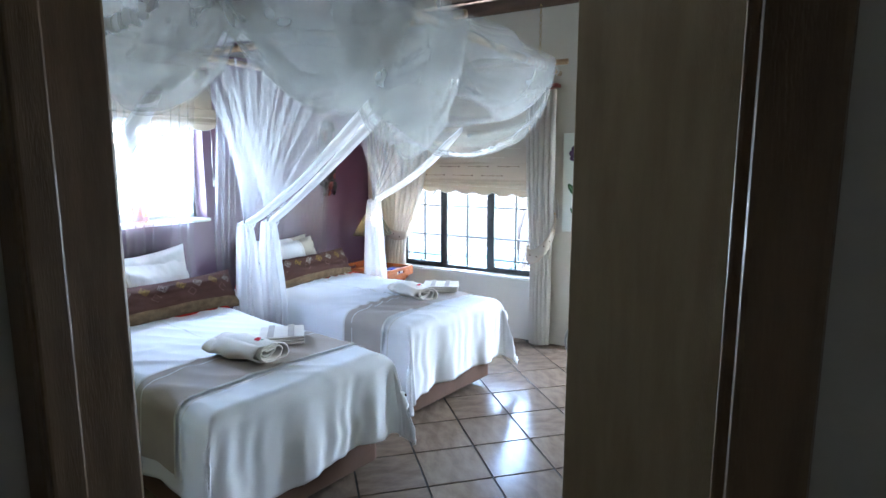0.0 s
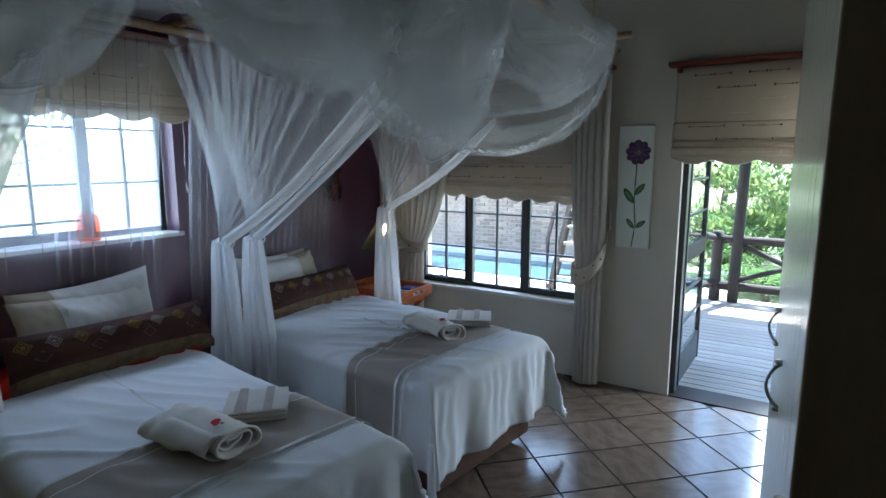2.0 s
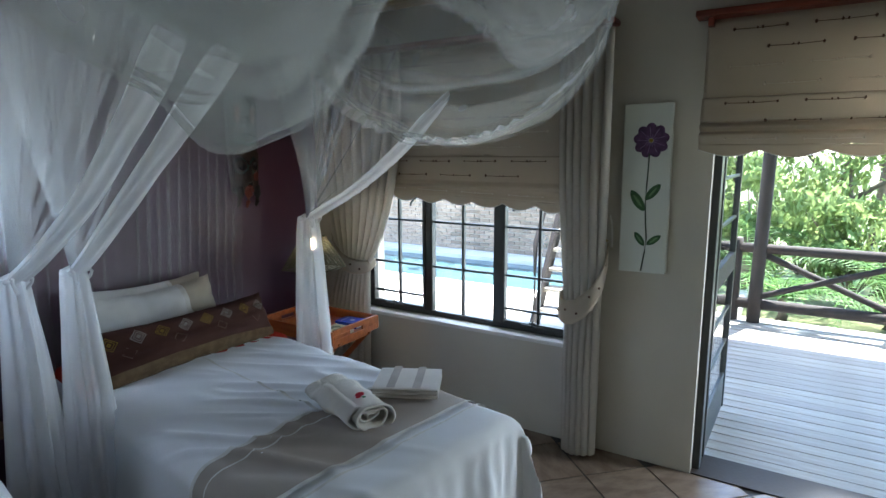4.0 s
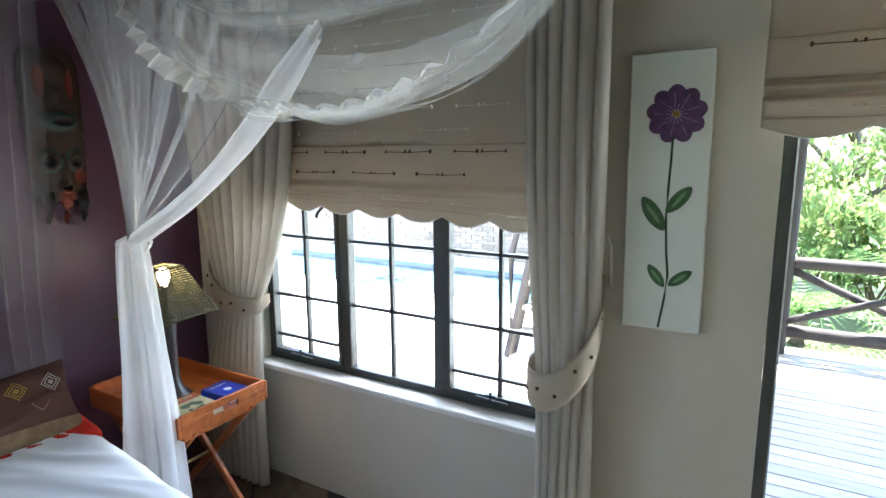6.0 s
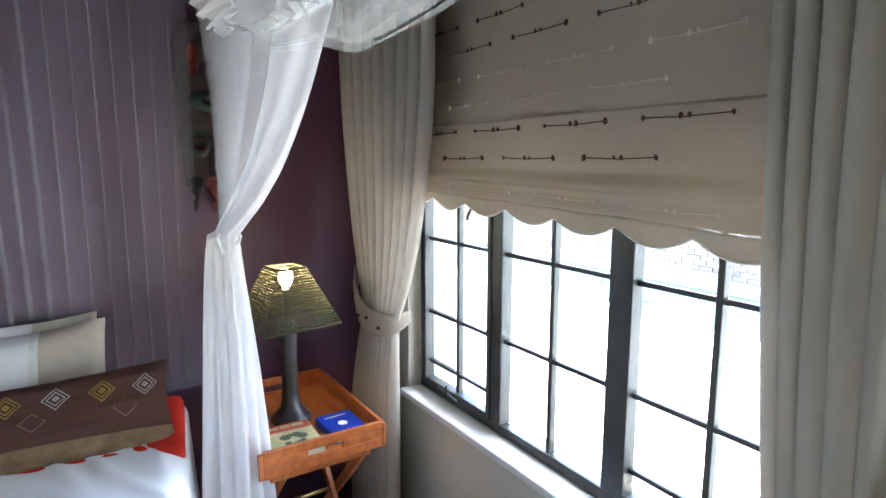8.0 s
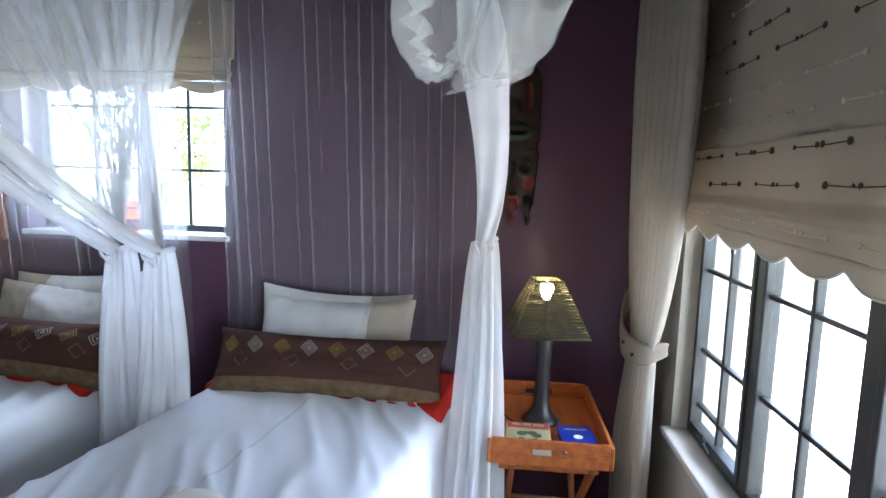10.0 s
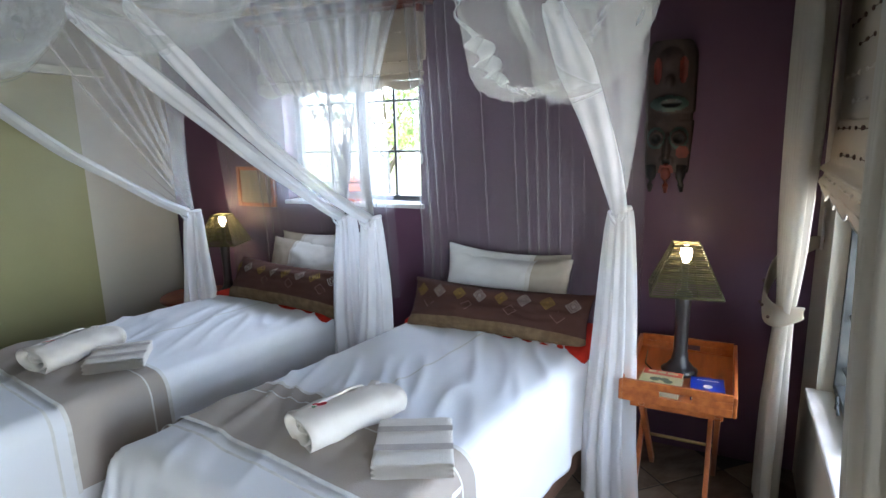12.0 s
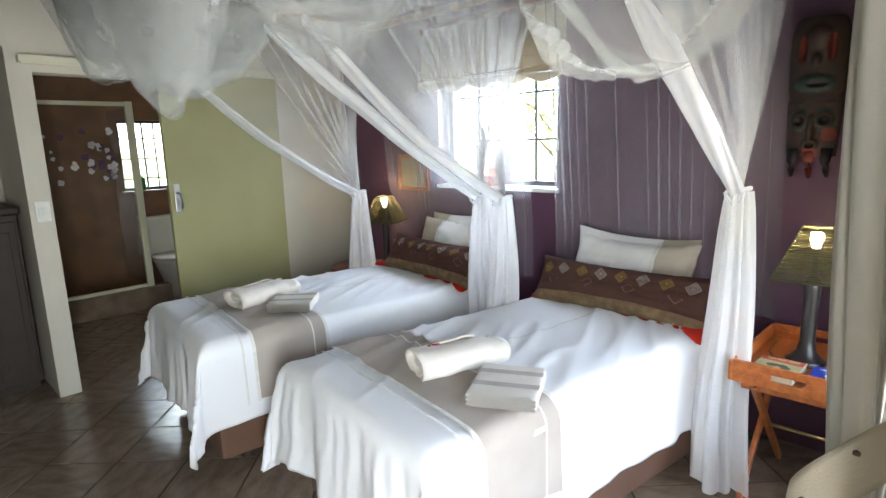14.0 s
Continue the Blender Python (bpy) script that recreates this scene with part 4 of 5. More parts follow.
def flower_picture():
    p = thing("picture", "tall white canvas painting of one purple flower hanging on the wall", "picture", pose(2.159, 0, 1.392, 0, -0.5, 0))
    W, H = 0.219, 0.80
    box_part("canvas", (-W / 2, W / 2, -0.034, -0.002, -H / 2, H / 2), CANVAS, p, 0.003)
    y = -0.0348

    def flat(name, pts, mat, off, label=""):
        bm = bmesh.new()
        bm.faces.new([bm.verts.new((x, y - off, z)) for x, z in pts])
        return part(name, bm, mat, p, label)

    def ellipse(cx, cz, a, b, ang, n=16, pointed=0.0):
        ca, sa = math.cos(ang), math.sin(ang)
        out = []
        for k in range(n):
            t = 2 * math.pi * k / n
            u, v = a * math.cos(t), b * math.sin(t) * (1 - pointed * abs(math.cos(t)) ** 3)
            out.append((cx + u * ca - v * sa, cz + u * sa + v * ca))
        return out
    stem = [(0.012, 0.17), (0.010, 0.09), (0.006, 0.01), (0.004, -0.068), (0.009, -0.16), (0.016, -0.23), (0.010, -0.30), (-0.004, -0.392)]
    bm = bmesh.new()
    bm_tube(bm, [(x, y + 0.001, z) for x, z in stem], 0.0035, 6)
    part("stem", bm, STEM, p, "", True)
    fx, fz = 0.018, 0.230
    for k in range(9):
        a = k * 2 * math.pi / 9 + 0.2
        flat("petal", ellipse(fx + 0.046 * math.cos(a), fz + 0.046 * math.sin(a), 0.036, 0.027, a, 14), PETAL, 0.0003 + 0.0002 * (k % 3))
        flat("stroke", ellipse(fx + 0.046 * math.cos(a + 0.1), fz + 0.046 * math.sin(a + 0.1), 0.020, 0.0016, a + 0.1, 8), PETALPALE, 0.0012)
    for k in range(14):
        a = k * 2 * math.pi / 14
        flat("stroke", ellipse(fx + 0.020 * math.cos(a), fz + 0.020 * math.sin(a), 0.011, 0.0022, a, 6), PETALPALE, 0.0016)
    flat("eye", ellipse(fx, fz, 0.010, 0.010, 0, 12), THREADY, 0.002)
    for cx, cz, a, ang in ((0.036, -0.010, 0.050, 0.85), (-0.032, -0.052, 0.058, 2.15), (0.050, -0.238, 0.040, 0.65), (-0.016, -0.236, 0.040, 2.2)):
        flat("leaf", ellipse(cx, cz, a, a * 0.40, ang, 16, 0.3), LEAFPAINT, 0.0008)
        flat("stroke", ellipse(cx, cz, a * 0.62, a * 0.11, ang + 0.05, 8), LEAFPALE, 0.0014)


flower_picture()


def wooden_mask():
    """A long carved mask, one plain mesh with painted areas."""
    cols = [material("mask_dark_wood", (0.045, 0.024, 0.018), 0.6, (0.022, 0.013, 0.010), 9, 70, 0.3), material("mask_red_paint", (0.20, 0.028, 0.016), 0.5, (0.12, 0.02, 0.012), 20, 90), material("mask_green_paint", (0.03, 0.06, 0.05), 0.5), material("mask_black_paint", (0.008, 0.007, 0.007), 0.5)]
    bm = bmesh.new()
    H, W = 0.57, 0.212
    nu, nv = 40, 96

    def outline(v):
        return (0.70 + 0.30 * min(1, (1 - v) * 9) ** 0.5 if v > 0.85 else 1.0) * (1.0 if v > 0.42 else 0.86 + 0.14 * v / 0.42) * (0.92 if 0.40 < v < 0.46 else 1)

    def bump(u, v, cu, cv, ru, rv):
        return max(0.0, 1 - ((u - cu) / ru) ** 2 - ((v - cv) / rv) ** 2)

    def relief(u, v):
        d = 0.022 + 0.03 * (1 - u * u)
        d += 0.018 * bump(u, v, 0, 0.86, 0.5, 0.09) - 0.02 * bump(u, v, 0.5, 0.78, 0.16, 0.1) - 0.02 * bump(u, v, -0.5, 0.78, 0.16, 0.1)
        d += 0.016 * bump(u, v, 0, 0.70, 0.2, 0.05) + 0.02 * bump(u, v, 0, 0.53, 0.75, 0.07) - 0.018 * bump(u, v, 0.1, 0.53, 0.4, 0.03)
        for s in (-0.45, 0.45):
            d += 0.02 * bump(u, v, s, 0.27, 0.38, 0.085) - 0.03 * bump(u, v, s, 0.265, 0.22, 0.04)
        d += 0.03 * bump(u, v, 0, 0.20, 0.18, 0.12) + 0.016 * bump(u, v, 0, 0.09, 0.36, 0.055) - 0.03 * bump(u, v, 0, 0.085, 0.2, 0.025)
        return d

    def f(a, b):
        u, v = 2 * a - 1, b
        return Vector((relief(u, v) if abs(u) < 0.999 else 0.003, u * W / 2 * outline(v), v * H))
    vs = bm_sheet(bm, f, nu, nv)
    for fc in bm.faces:
        c = fc.calc_center_median()
        u, v = c.y / (W / 2), c.z / H
        k = 0
        if bump(u, v, 0.5, 0.78, 0.16, 0.1) or bump(u, v, -0.5, 0.78, 0.16, 0.1) or bump(u, v, 0, 0.02, 0.3, 0.05) or bump(u, v, 0.6, 0.16, 0.25, 0.05):
            k = 1
        elif bump(u, v, 0, 0.53, 0.75, 0.06) and not bump(u, v, 0.1, 0.53, 0.4, 0.03):
            k = 2
        elif bump(u, v, 0.45, 0.265, 0.22, 0.04) or bump(u, v, -0.45, 0.265, 0.22, 0.04) or bump(u, v, 0, 0.085, 0.2, 0.025) or bump(u, v, 0.1, 0.53, 0.4, 0.03):
            k = 3
        elif bump(u, v, 0.45, 0.27, 0.38, 0.085) and not bump(u, v, 0.45, 0.27, 0.3, 0.06) or bump(u, v, -0.45, 0.27, 0.38, 0.085) and not bump(u, v, -0.45, 0.27, 0.3, 0.06):
            k = 2
        fc.material_index = k
    n0 = len(bm.faces)
    for y, l, k in ((-0.062, 0.085, 3), (0.0, 0.09, 1), (0.062, 0.085, 3)):
        bm_tube(bm, [(0.03, y, 0.03), (0.045, y, -0.02), (0.035, y * 1.05, -0.055), (0.02, y * 1.08, -l)], 0.026, 10, True, 0.007)
        bm.faces.ensure_lookup_table()
        for fc in bm.faces[n0:]:
            fc.material_index = k
        n0 = len(bm.faces)
    bm_box(bm, 0.0, 0.02, -0.08, 0.08, 0.02, 0.56)
    ob = part("mask", bm, cols[0], None, "", True)
    for c in cols[1:]:
        ob.data.materials.append(c)
    ob.matrix_world = pose(0.002, -0.604, 1.345)
    tagged(ob, "long carved dark wooden mask painted red, hanging on the wall", "mask")


wooden_mask()


# ---- blinds and curtains ----
def stitches(f, rows, cols, seed, parent, lift):
    """Short threads with knots on a blind, row by row, in dark and pale thread."""
    r = random.Random(seed)
    for kind, mat in ((0, TUFT), (1, TUFTPALE)):
        bm = bmesh.new()
        for i, v in enumerate(rows):
            if (i % 4 in (3, 0)) != bool(kind):
                continue
            shift = 0.5 * (i % 2) + 0.08 * r.random()
            for c in range(-1, int(cols) + 2):
                u0, u1 = (c + 0.28 + shift) / cols, (c + 0.94 + shift) / cols
                if u0 < 0.01 or u1 > 0.99:
                    continue
                a, b = (f(u, v) + Vector((0, -lift, 0)) for u in (u0, u1))
                bm_tube(bm, [a, a.lerp(b, 0.5) + Vector((0, -0.001, -0.003)), b], 0.0013, 4)
                for w in (0, 0.45, 0.55, 1):
                    p = a.lerp(b, w)
                    sz = (0.0050 if w in (0, 1) else 0.0044) * (0.8 + 0.5 * r.random())
                    bmesh.ops.create_icosphere(bm, subdivisions=1, radius=sz, matrix=Matrix.Translation(p) @ pose(0, 0, 0, 0, r.uniform(-20, 20)) @ Matrix.Diagonal((1, 0.8, 1.4, 1)))
        ob = part("stitching", bm, mat, parent, "rows of knotted thread")
        ob["kind"] = "stuff"


def roman_blind(label, m, W, top, folds, bottom, scallops, tilt, group, cols, seed):
    """A raised roman blind in local x (along) and z (up); y < 0 faces the room. folds: (height, how far it stands out)."""
    b = thing("roman_blind", label, "blind", m, group)
    prof = [(top, 0.0), *folds]
    zs = [p[0] for p in prof]
    low = bottom

    def face(u, v):
        # v: 0 at the rail, 1 at the hem
        L = len(prof) - 1
        k = min(int(v * L), L - 1)
        w = v * L - k
        z = zs[k] + (zs[k + 1] - zs[k]) * w
        y = prof[k][1] + (prof[k + 1][1] - prof[k][1]) * (w * w * (3 - 2 * w))
        drop = tilt * u * max(0.0, (v - 0.5) * 2)
        sag = 0.006 * wave((u * 5, v * 7, seed)) * v
        return Vector((u * W, -y + sag, z - drop + 0.004 * wave((u * 4, v * 5, seed + 2)) * v))
    bm = bmesh.new()
    bm_sheet(bm, face, 60, 12 * (len(prof) - 1))
    p = part("panel", bm, BLIND, b, "", True)
    s = p.modifiers.new("thickness", "SOLIDIFY")
    s.thickness, s.offset = 0.004, 0

    def hem(u, v):
        q = face(u, 1.0)
        sc = abs(math.sin(math.pi * scallops * u))
        return Vector((q.x, q.y + 0.012 * v + 0.004 * math.sin(u * 40), q.z - v * (0.022 + 0.030 * sc) - 0.004 * wave((u * 6, v, seed))))
    bm = bmesh.new()
    bm_sheet(bm, hem, 90, 5)
    h = part("hem", bm, BLIND, b, "scalloped lower hem", True)
    s = h.modifiers.new("thickness", "SOLIDIFY")
    s.thickness, s.offset = 0.004, 0
    bm = bmesh.new()
    bm_tube(bm, [hem(u / 90, 1.0) + Vector((0, -0.003, 0)) for u in range(91)], 0.0022, 5)
    part("piping", bm, BRAID, h, "pale piped edge", True)
    rows, z = [], zs[-1] + 0.022
    while z < top - 0.02:
        rows.append(min((abs(face(0.3, k / 400).z + tilt * 0.3 * max(0.0, (k / 400 - 0.5) * 2) - z), k / 400) for k in range(401))[1])
        z += 0.0765
    stitches(face, rows, cols, seed, b, 0.005)
    return b


roman_blind("beige stitched roman blind half raised over the pool window", pose(0.50, -0.028, 0), 1.30, 2.13,
            [(1.75, 0.004), (1.55, 0.004), (1.542, 0.012), (1.42, 0.018), (1.395, 0.046), (1.385, 0.03), (1.35, 0.046)], 1.31, 7, 0.04, "roman blinds", 4.45, 1)
roman_blind("beige stitched roman blind raised over the deck door", pose(2.385, -0.028, 0), 0.95, 2.13,
            [(1.86, 0.004), (1.80, 0.004), (1.795, 0.04), (1.70, 0.05), (1.695, 0.03), (1.675, 0.06), (1.655, 0.035), (1.64, 0.065), (1.60, 0.05)], 1.56, 4, 0.0, "roman blinds", 3.25, 2)
small_blind = roman_blind("beige stitched roman blind raised over the small window", pose(0.028, -2.98, 0, 0, 0, 90), 1.16, 2.20,
            [(1.99, 0.004), (1.93, 0.01), (1.925, 0.04), (1.87, 0.045), (1.865, 0.03), (1.83, 0.05)], 1.80, 5, 0.0, "roman blinds", 3.97, 3)


bm = bmesh.new()
bm_tube(bm, [(1.125, -0.02, 1.86), (1.128, -0.024, 1.70), (1.122, -0.022, 1.55), (1.126, -0.022, 1.44)], 0.003, 6)
bm_tube(bm, [(1.126, -0.022, 1.44), (1.127, -0.022, 1.41), (1.126, -0.022, 1.385)], 0.008, 8, True, 0.006)
part("cord", bm, BRAID, small_blind, "white blind cord with a toggle", True)


def pelmet(m, L):
    p = thing("curtain_rail", "red-stained wooden rail above the curtains", "curtain rail", m)
    box_part("board", (0, L, -0.10, -0.002, 0, 0.028), REDWOOD, p, 0.006)
    for x in (0.06, L - 0.06):
        box_part("bracket", (x - 0.012, x + 0.012, -0.07, -0.002, -0.035, 0.0), REDWOOD, p, 0.003)


pelmet(pose(0.12, 0, 2.155), 1.88)
pelmet(pose(2.34, 0, 2.135), 1.08)
pelmet(pose(0, -3.02, 2.205, 0, 0, 90), 1.24)


def curtain(label, top, tie, foot, z_top, z_tie, z_foot, yc, pleats, seed, group, swell):
    """A pleated curtain drawn in at a tie. top, tie, foot: (from, to) along the wall."""
    c = thing("curtain", label, "curtain", None, group)

    def f(u, v):
        z = z_top + (z_foot - z_top) * v
        if z > z_tie:
            w = max(0.0, (z_top - z) / (z_top - z_tie))
            s = w ** 2.2
            a0, a1 = top[0] + (tie[0] - top[0]) * s, top[1] + (tie[1] - top[1]) * (w ** 3.0)
            pinch = 1 - 0.45 * w ** 4
        else:
            w = min(1.0, max(0.0, (z_tie - z) / (z_tie - z_foot)))
            s = 1 - (1 - w) ** 2.5
            a0, a1 = tie[0] + (foot[0] - tie[0]) * s, tie[1] + (foot[1] - tie[1]) * s
            pinch = 0.55 + 0.45 * min(1, w * 2)
        ph = u * pleats * 2 * math.pi + 1.2 * wave((u * 3, z * 0.7, seed))
        amp = (0.030 + 0.008 * wave((u * 6, z, seed))) * pinch
        y = yc + amp * math.sin(ph) + 0.012 * wave((u * 2, z * 1.5, seed + 3)) - swell * pinch * math.sin(math.pi * u)
        x = a0 + (a1 - a0) * u + 0.012 * math.cos(ph) * pinch
        return Vector((x, min(y, -0.012), z))
    bm = bmesh.new()
    bm_sheet(bm, f, pleats * 10, 70)
    p = part("fabric", bm, CURTAIN, c, "greige cotton with long pleats", True)
    s = p.modifiers.new("thickness", "SOLIDIFY")
    s.thickness, s.offset = 0.003, 0
    return c, f


CL, fl = curtain("greige curtain tied back at the corner side of the window", (0.10, 0.80), (0.30, 0.545), (0.15, 0.53), 2.13, 0.885, 0.03, -0.128, 9, 11, "window curtains", 0.01)
CR, frr = curtain("greige curtain tied back beside the flower picture", (1.745, 2.0), (1.80, 1.985), (1.82, 1.985), 2.13, 0.82, 0.03, -0.115, 6, 12, "window curtains", 0.04)


def tie_back(parent, path, width, seed):
    """A wide stitched band along path: (place, half height scale)."""
    bm = bmesh.new()
    pts = [Vector(p) for p in path]
    n = len(pts) - 1

    def at(u):
        k = min(int(u * n), n - 1)
        w = u * n - k
        p0, p1, p2, p3 = pts[max(k - 1, 0)], pts[k], pts[k + 1], pts[min(k + 2, n)]
        return 0.5 * ((2 * p1) + (p2 - p0) * w + (2 * p0 - 5 * p1 + 4 * p2 - p3) * w * w + (3 * p1 - p0 - 3 * p2 + p3) * w ** 3)

    def f(u, v):
        h = width * (0.35 + 0.65 * math.sin(math.pi * min(1, max(0, u))) ** 0.7)
        return at(u) + Vector((0, -0.004 * math.sin(math.pi * v), (v - 0.5) * h))
    bm_sheet(bm, f, 40, 6)
    t = part("tie_back", bm, BLIND, parent, "stitched beige tie-back band", True)
    s = t.modifiers.new("thickness", "SOLIDIFY")
    s.thickness, s.offset = 0.006, 0
    for k in range(6):
        p = f(0.2 + 0.11 * k, 0.5 + 0.12 * (-1) ** k)
        bm = bmesh.new()
        bmesh.ops.create_icosphere(bm, subdivisions=1, radius=0.007, matrix=Matrix.Translation(p + Vector((0, -0.008, 0))))
        part("thread_knot", bm, TUFT, t, "brown thread knot")


tie_back(CR, [(1.99, -0.012, 1.10), (2.005, -0.07, 1.05), (2.005, -0.15, 0.95), (1.96, -0.195, 0.86), (1.88, -0.195, 0.79), (1.81, -0.17, 0.79), (1.785, -0.12, 0.82), (1.795, -0.06, 0.85)], 0.125, 4)
tie_back(CL, [(0.22, -0.012, 1.10), (0.23, -0.09, 1.06), (0.28, -0.165, 0.985), (0.38, -0.195, 0.905), (0.47, -0.19, 0.875), (0.545, -0.15, 0.875), (0.56, -0.08, 0.90)], 0.10, 5)
for x, z, c in ((1.985, 1.13, CR), (0.215, 1.10, CL)):
    bm = bmesh.new()
    bm_tube(bm, [(x, -0.001, z), (x, -0.03, z), (x, -0.034, z + 0.012)], 0.005, 8)
    part("hook", bm, BRASS, c, "brass tie-back hook", True)
    bm = bmesh.new()
    bm_tube(bm, [(x + 0.01, -0.01, z + 0.13), (x + 0.022, -0.014, z + 0.09), (x + 0.024, -0.012, z + 0.03), (x + 0.024, -0.012, z - 0.03)], 0.0035, 6, True, 0.007)
    part("cord", bm, BRAID, c, "white blind cord", True)

# bottle on the small sill
bt = thing("bottle", "amber glass bottle with clear neck on the window sill", "bottle", pose(-0.03, -2.38, 1.158))
bm = bmesh.new()
bm_lathe(bm, [(0.0005, 0.001), (0.048, 0.001), (0.055, 0.008), (0.056, 0.10), (0.050, 0.13), (0.030, 0.15)], 20)
part("body", bm, AMBER, bt, "", True)
bm = bmesh.new()
bm_lathe(bm, [(0.030, 0.15), (0.020, 0.165), (0.019, 0.20), (0.022, 0.205), (0.022, 0.215)], 20)
part("neck", bm, CLEARG, bt, "", True)


# ---- hanging pole frame and mosquito nets ----
FX0, FX1, FZ = 0.24, 2.06, 2.235
frame_thing = thing("canopy_frame", "bamboo pole frame hung on chains over the beds", "canopy frame")
for nm, a, b in (("long_pole", (FX1, -0.22, FZ), (FX1, -3.40, FZ + 0.02)), ("long_pole", (FX0, -0.45, FZ + 0.01), (FX0, -3.45, FZ + 0.01)), ("cross_pole", (0.10, -0.50, FZ + 0.045), (2.20, -0.44, FZ + 0.045)), ("cross_pole", (0.10, -1.98, FZ + 0.045), (2.20, -1.98, FZ + 0.045)), ("cross_pole", (0.10, -3.30, FZ + 0.045), (2.20, -3.30, FZ + 0.045))):
    bm = bmesh.new()
    a, b = Vector(a), Vector(b)
    bm_tube(bm, [a.lerp(b, k / 12) + Vector((0.006 * wave((k, 1, 2)), 0.006 * wave((k, 5, 2)), 0.008 * wave((k, 9, 2)))) for k in range(13)], 0.021, 10)
    for k in range(1, 9):
        p = a.lerp(b, k / 9)
        d = (b - a).normalized() * 0.006
        bm_tube(bm, [p - d, p + d], 0.0255, 10)
    part(nm, bm, POLE, frame_thing, "", True)
for x, y in ((FX1 - 0.12, -0.33), (FX1 - 0.1, -3.2), (FX0, -0.6), (FX0, -3.2), (FX1 - 0.05, -1.95)):
    bm = bmesh.new()
    z = FZ + 0.07
    k = 0
    while z < CEIL - 0.01:
        ring = [Vector((0.010 * math.cos(t * math.pi / 4), 0, 0.017 * math.sin(t * math.pi / 4))) for t in range(9)]
        bm_tube(bm, [pose(x, y, z, 0, 0, 90 * (k % 2)) @ p for p in ring], 0.0022, 5, False)
        z += 0.029
        k += 1
    part("chain", bm, BRASS, frame_thing, "thin brass chain", True)
# rope lashing at the outer corner
for k in range(9):
    bm = bmesh.new()
    p = Vector((FX1, -0.33 - 0.075 * k, FZ + 0.005))
    bm_tube(bm, [p + Vector((0.027 * math.cos(t * 0.7), 0.02 * t / 9, 0.027 * math.sin(t * 0.7))) for t in range(10)], 0.006, 6)
    part("lashing", bm, BRAID, frame_thing, "white cord wound round the pole", True)


def side_panel(net, y_top, knot, seed, lean, start):
    """A side of the net, drawn back to a knot by the bed head, and its tail below. start: where its front edge leaves the pouch."""
    kx, ky, kz = knot
    sx, sy, sz = start
    folds = 11

    def top(u):
        # u = 0 at the foot end, 1 at the head end
        w = min(1.0, u / 0.30)
        w = w * w * (3 - 2 * w)
        return Vector((sx + (0.17 - sx) * u, sy + (y_top - sy) * w + 0.015 * math.sin(u * 40), sz + (FZ - 0.03 - sz) * w))

    def f(u, v):
        a = top(u)
        spread = 1 - v
        x = kx + (a.x - kx) * spread ** (0.95 + 0.5 * u)
        y = ky + (a.y - ky) * spread
        z = kz + (a.z - kz) * spread ** (1.0 - 0.1 * u)
        belly = 0.10 * math.sin(math.pi * v) * (1 - u) ** 2
        ph = u * folds * 2 * math.pi + 1.5 * wave((u * 4, seed, 0))
        amp = 0.022 * spread ** 0.6 + 0.010
        return Vector((x + 0.026 * (0.25 + spread) * math.cos(ph), y + amp * math.sin(ph) + lean * 0.03 * math.sin(math.pi * v), z - belly * 0.30 + 0.01 * wave((u * 6, v * 4, seed))))
    bm = bmesh.new()
    bm_sheet(bm, f, folds * 14, 34)
    part("side_panel", bm, NET, net, "", True)

    # the leading edge, rolled into a band
    def band(u, v):
        c = f(0.0, v)
        r = 0.050 * (1 - 0.40 * v) * min(1.0, 0.5 + 3 * v)
        a = u * 2 * math.pi
        return c + Vector((0.4 * r * math.sin(a) + 0.02, r * math.cos(a), r * math.sin(a) * 0.9)) + Vector((0, 0, 0.006 * math.sin(a * 5 + v * 9)))
    bm = bmesh.new()
    bm_sheet(bm, band, 28, 30)
    part("rolled_edge", bm, NETTHICK, net, "net edge drawn into a band", True)

    def tail(u, v):
        z = kz + (0.06 - kz) * v
        a = u * 2 * math.pi
        r = 0.042 + 0.075 * v ** 0.7
        k = 0.022 * (0.35 + v) * math.sin(9 * a + seed) + 0.012 * math.sin(4 * a + 3 * v)
        x = kx + (r + k) * math.cos(a) + 0.02 * v + 0.03 * wave((v * 2.5, seed, 1)) * v
        return Vector((max(x, 0.03), ky + 0.8 * (r + k) * math.sin(a) + 0.035 * wave((v * 2, seed, 4)) * v, z + 0.05 * v * wave((math.cos(a) * 2, math.sin(a) * 2, seed))))
    bm = bmesh.new()
    bm_sheet(bm, tail, 90, 26)
    part("tail", bm, NETTHICK, net, "gathered net hanging to the floor", True)
    bm = bmesh.new()
    bm_tube(bm, [(kx + 0.040 * math.cos(t * 0.7), ky + 0.036 * math.sin(t * 0.7), kz + 0.012 * math.sin(t * 0.7)) for t in range(10)], 0.010, 8)
    for s in (-1, 1):
        loop = [Vector((0.036 + 0.030 * math.sin(t * math.pi / 6), s * (0.022 * math.sin(t * math.pi / 6) + 0.008), -0.05 * (t / 6) ** 1.2 + 0.02 * math.sin(t * math.pi / 6))) for t in range(7)]
        bm_tube(bm, [Vector((kx, ky, kz)) + p for p in loop], 0.006, 6)
    part("knot", bm, NETTHICK, net, "tied knot with loops", True)


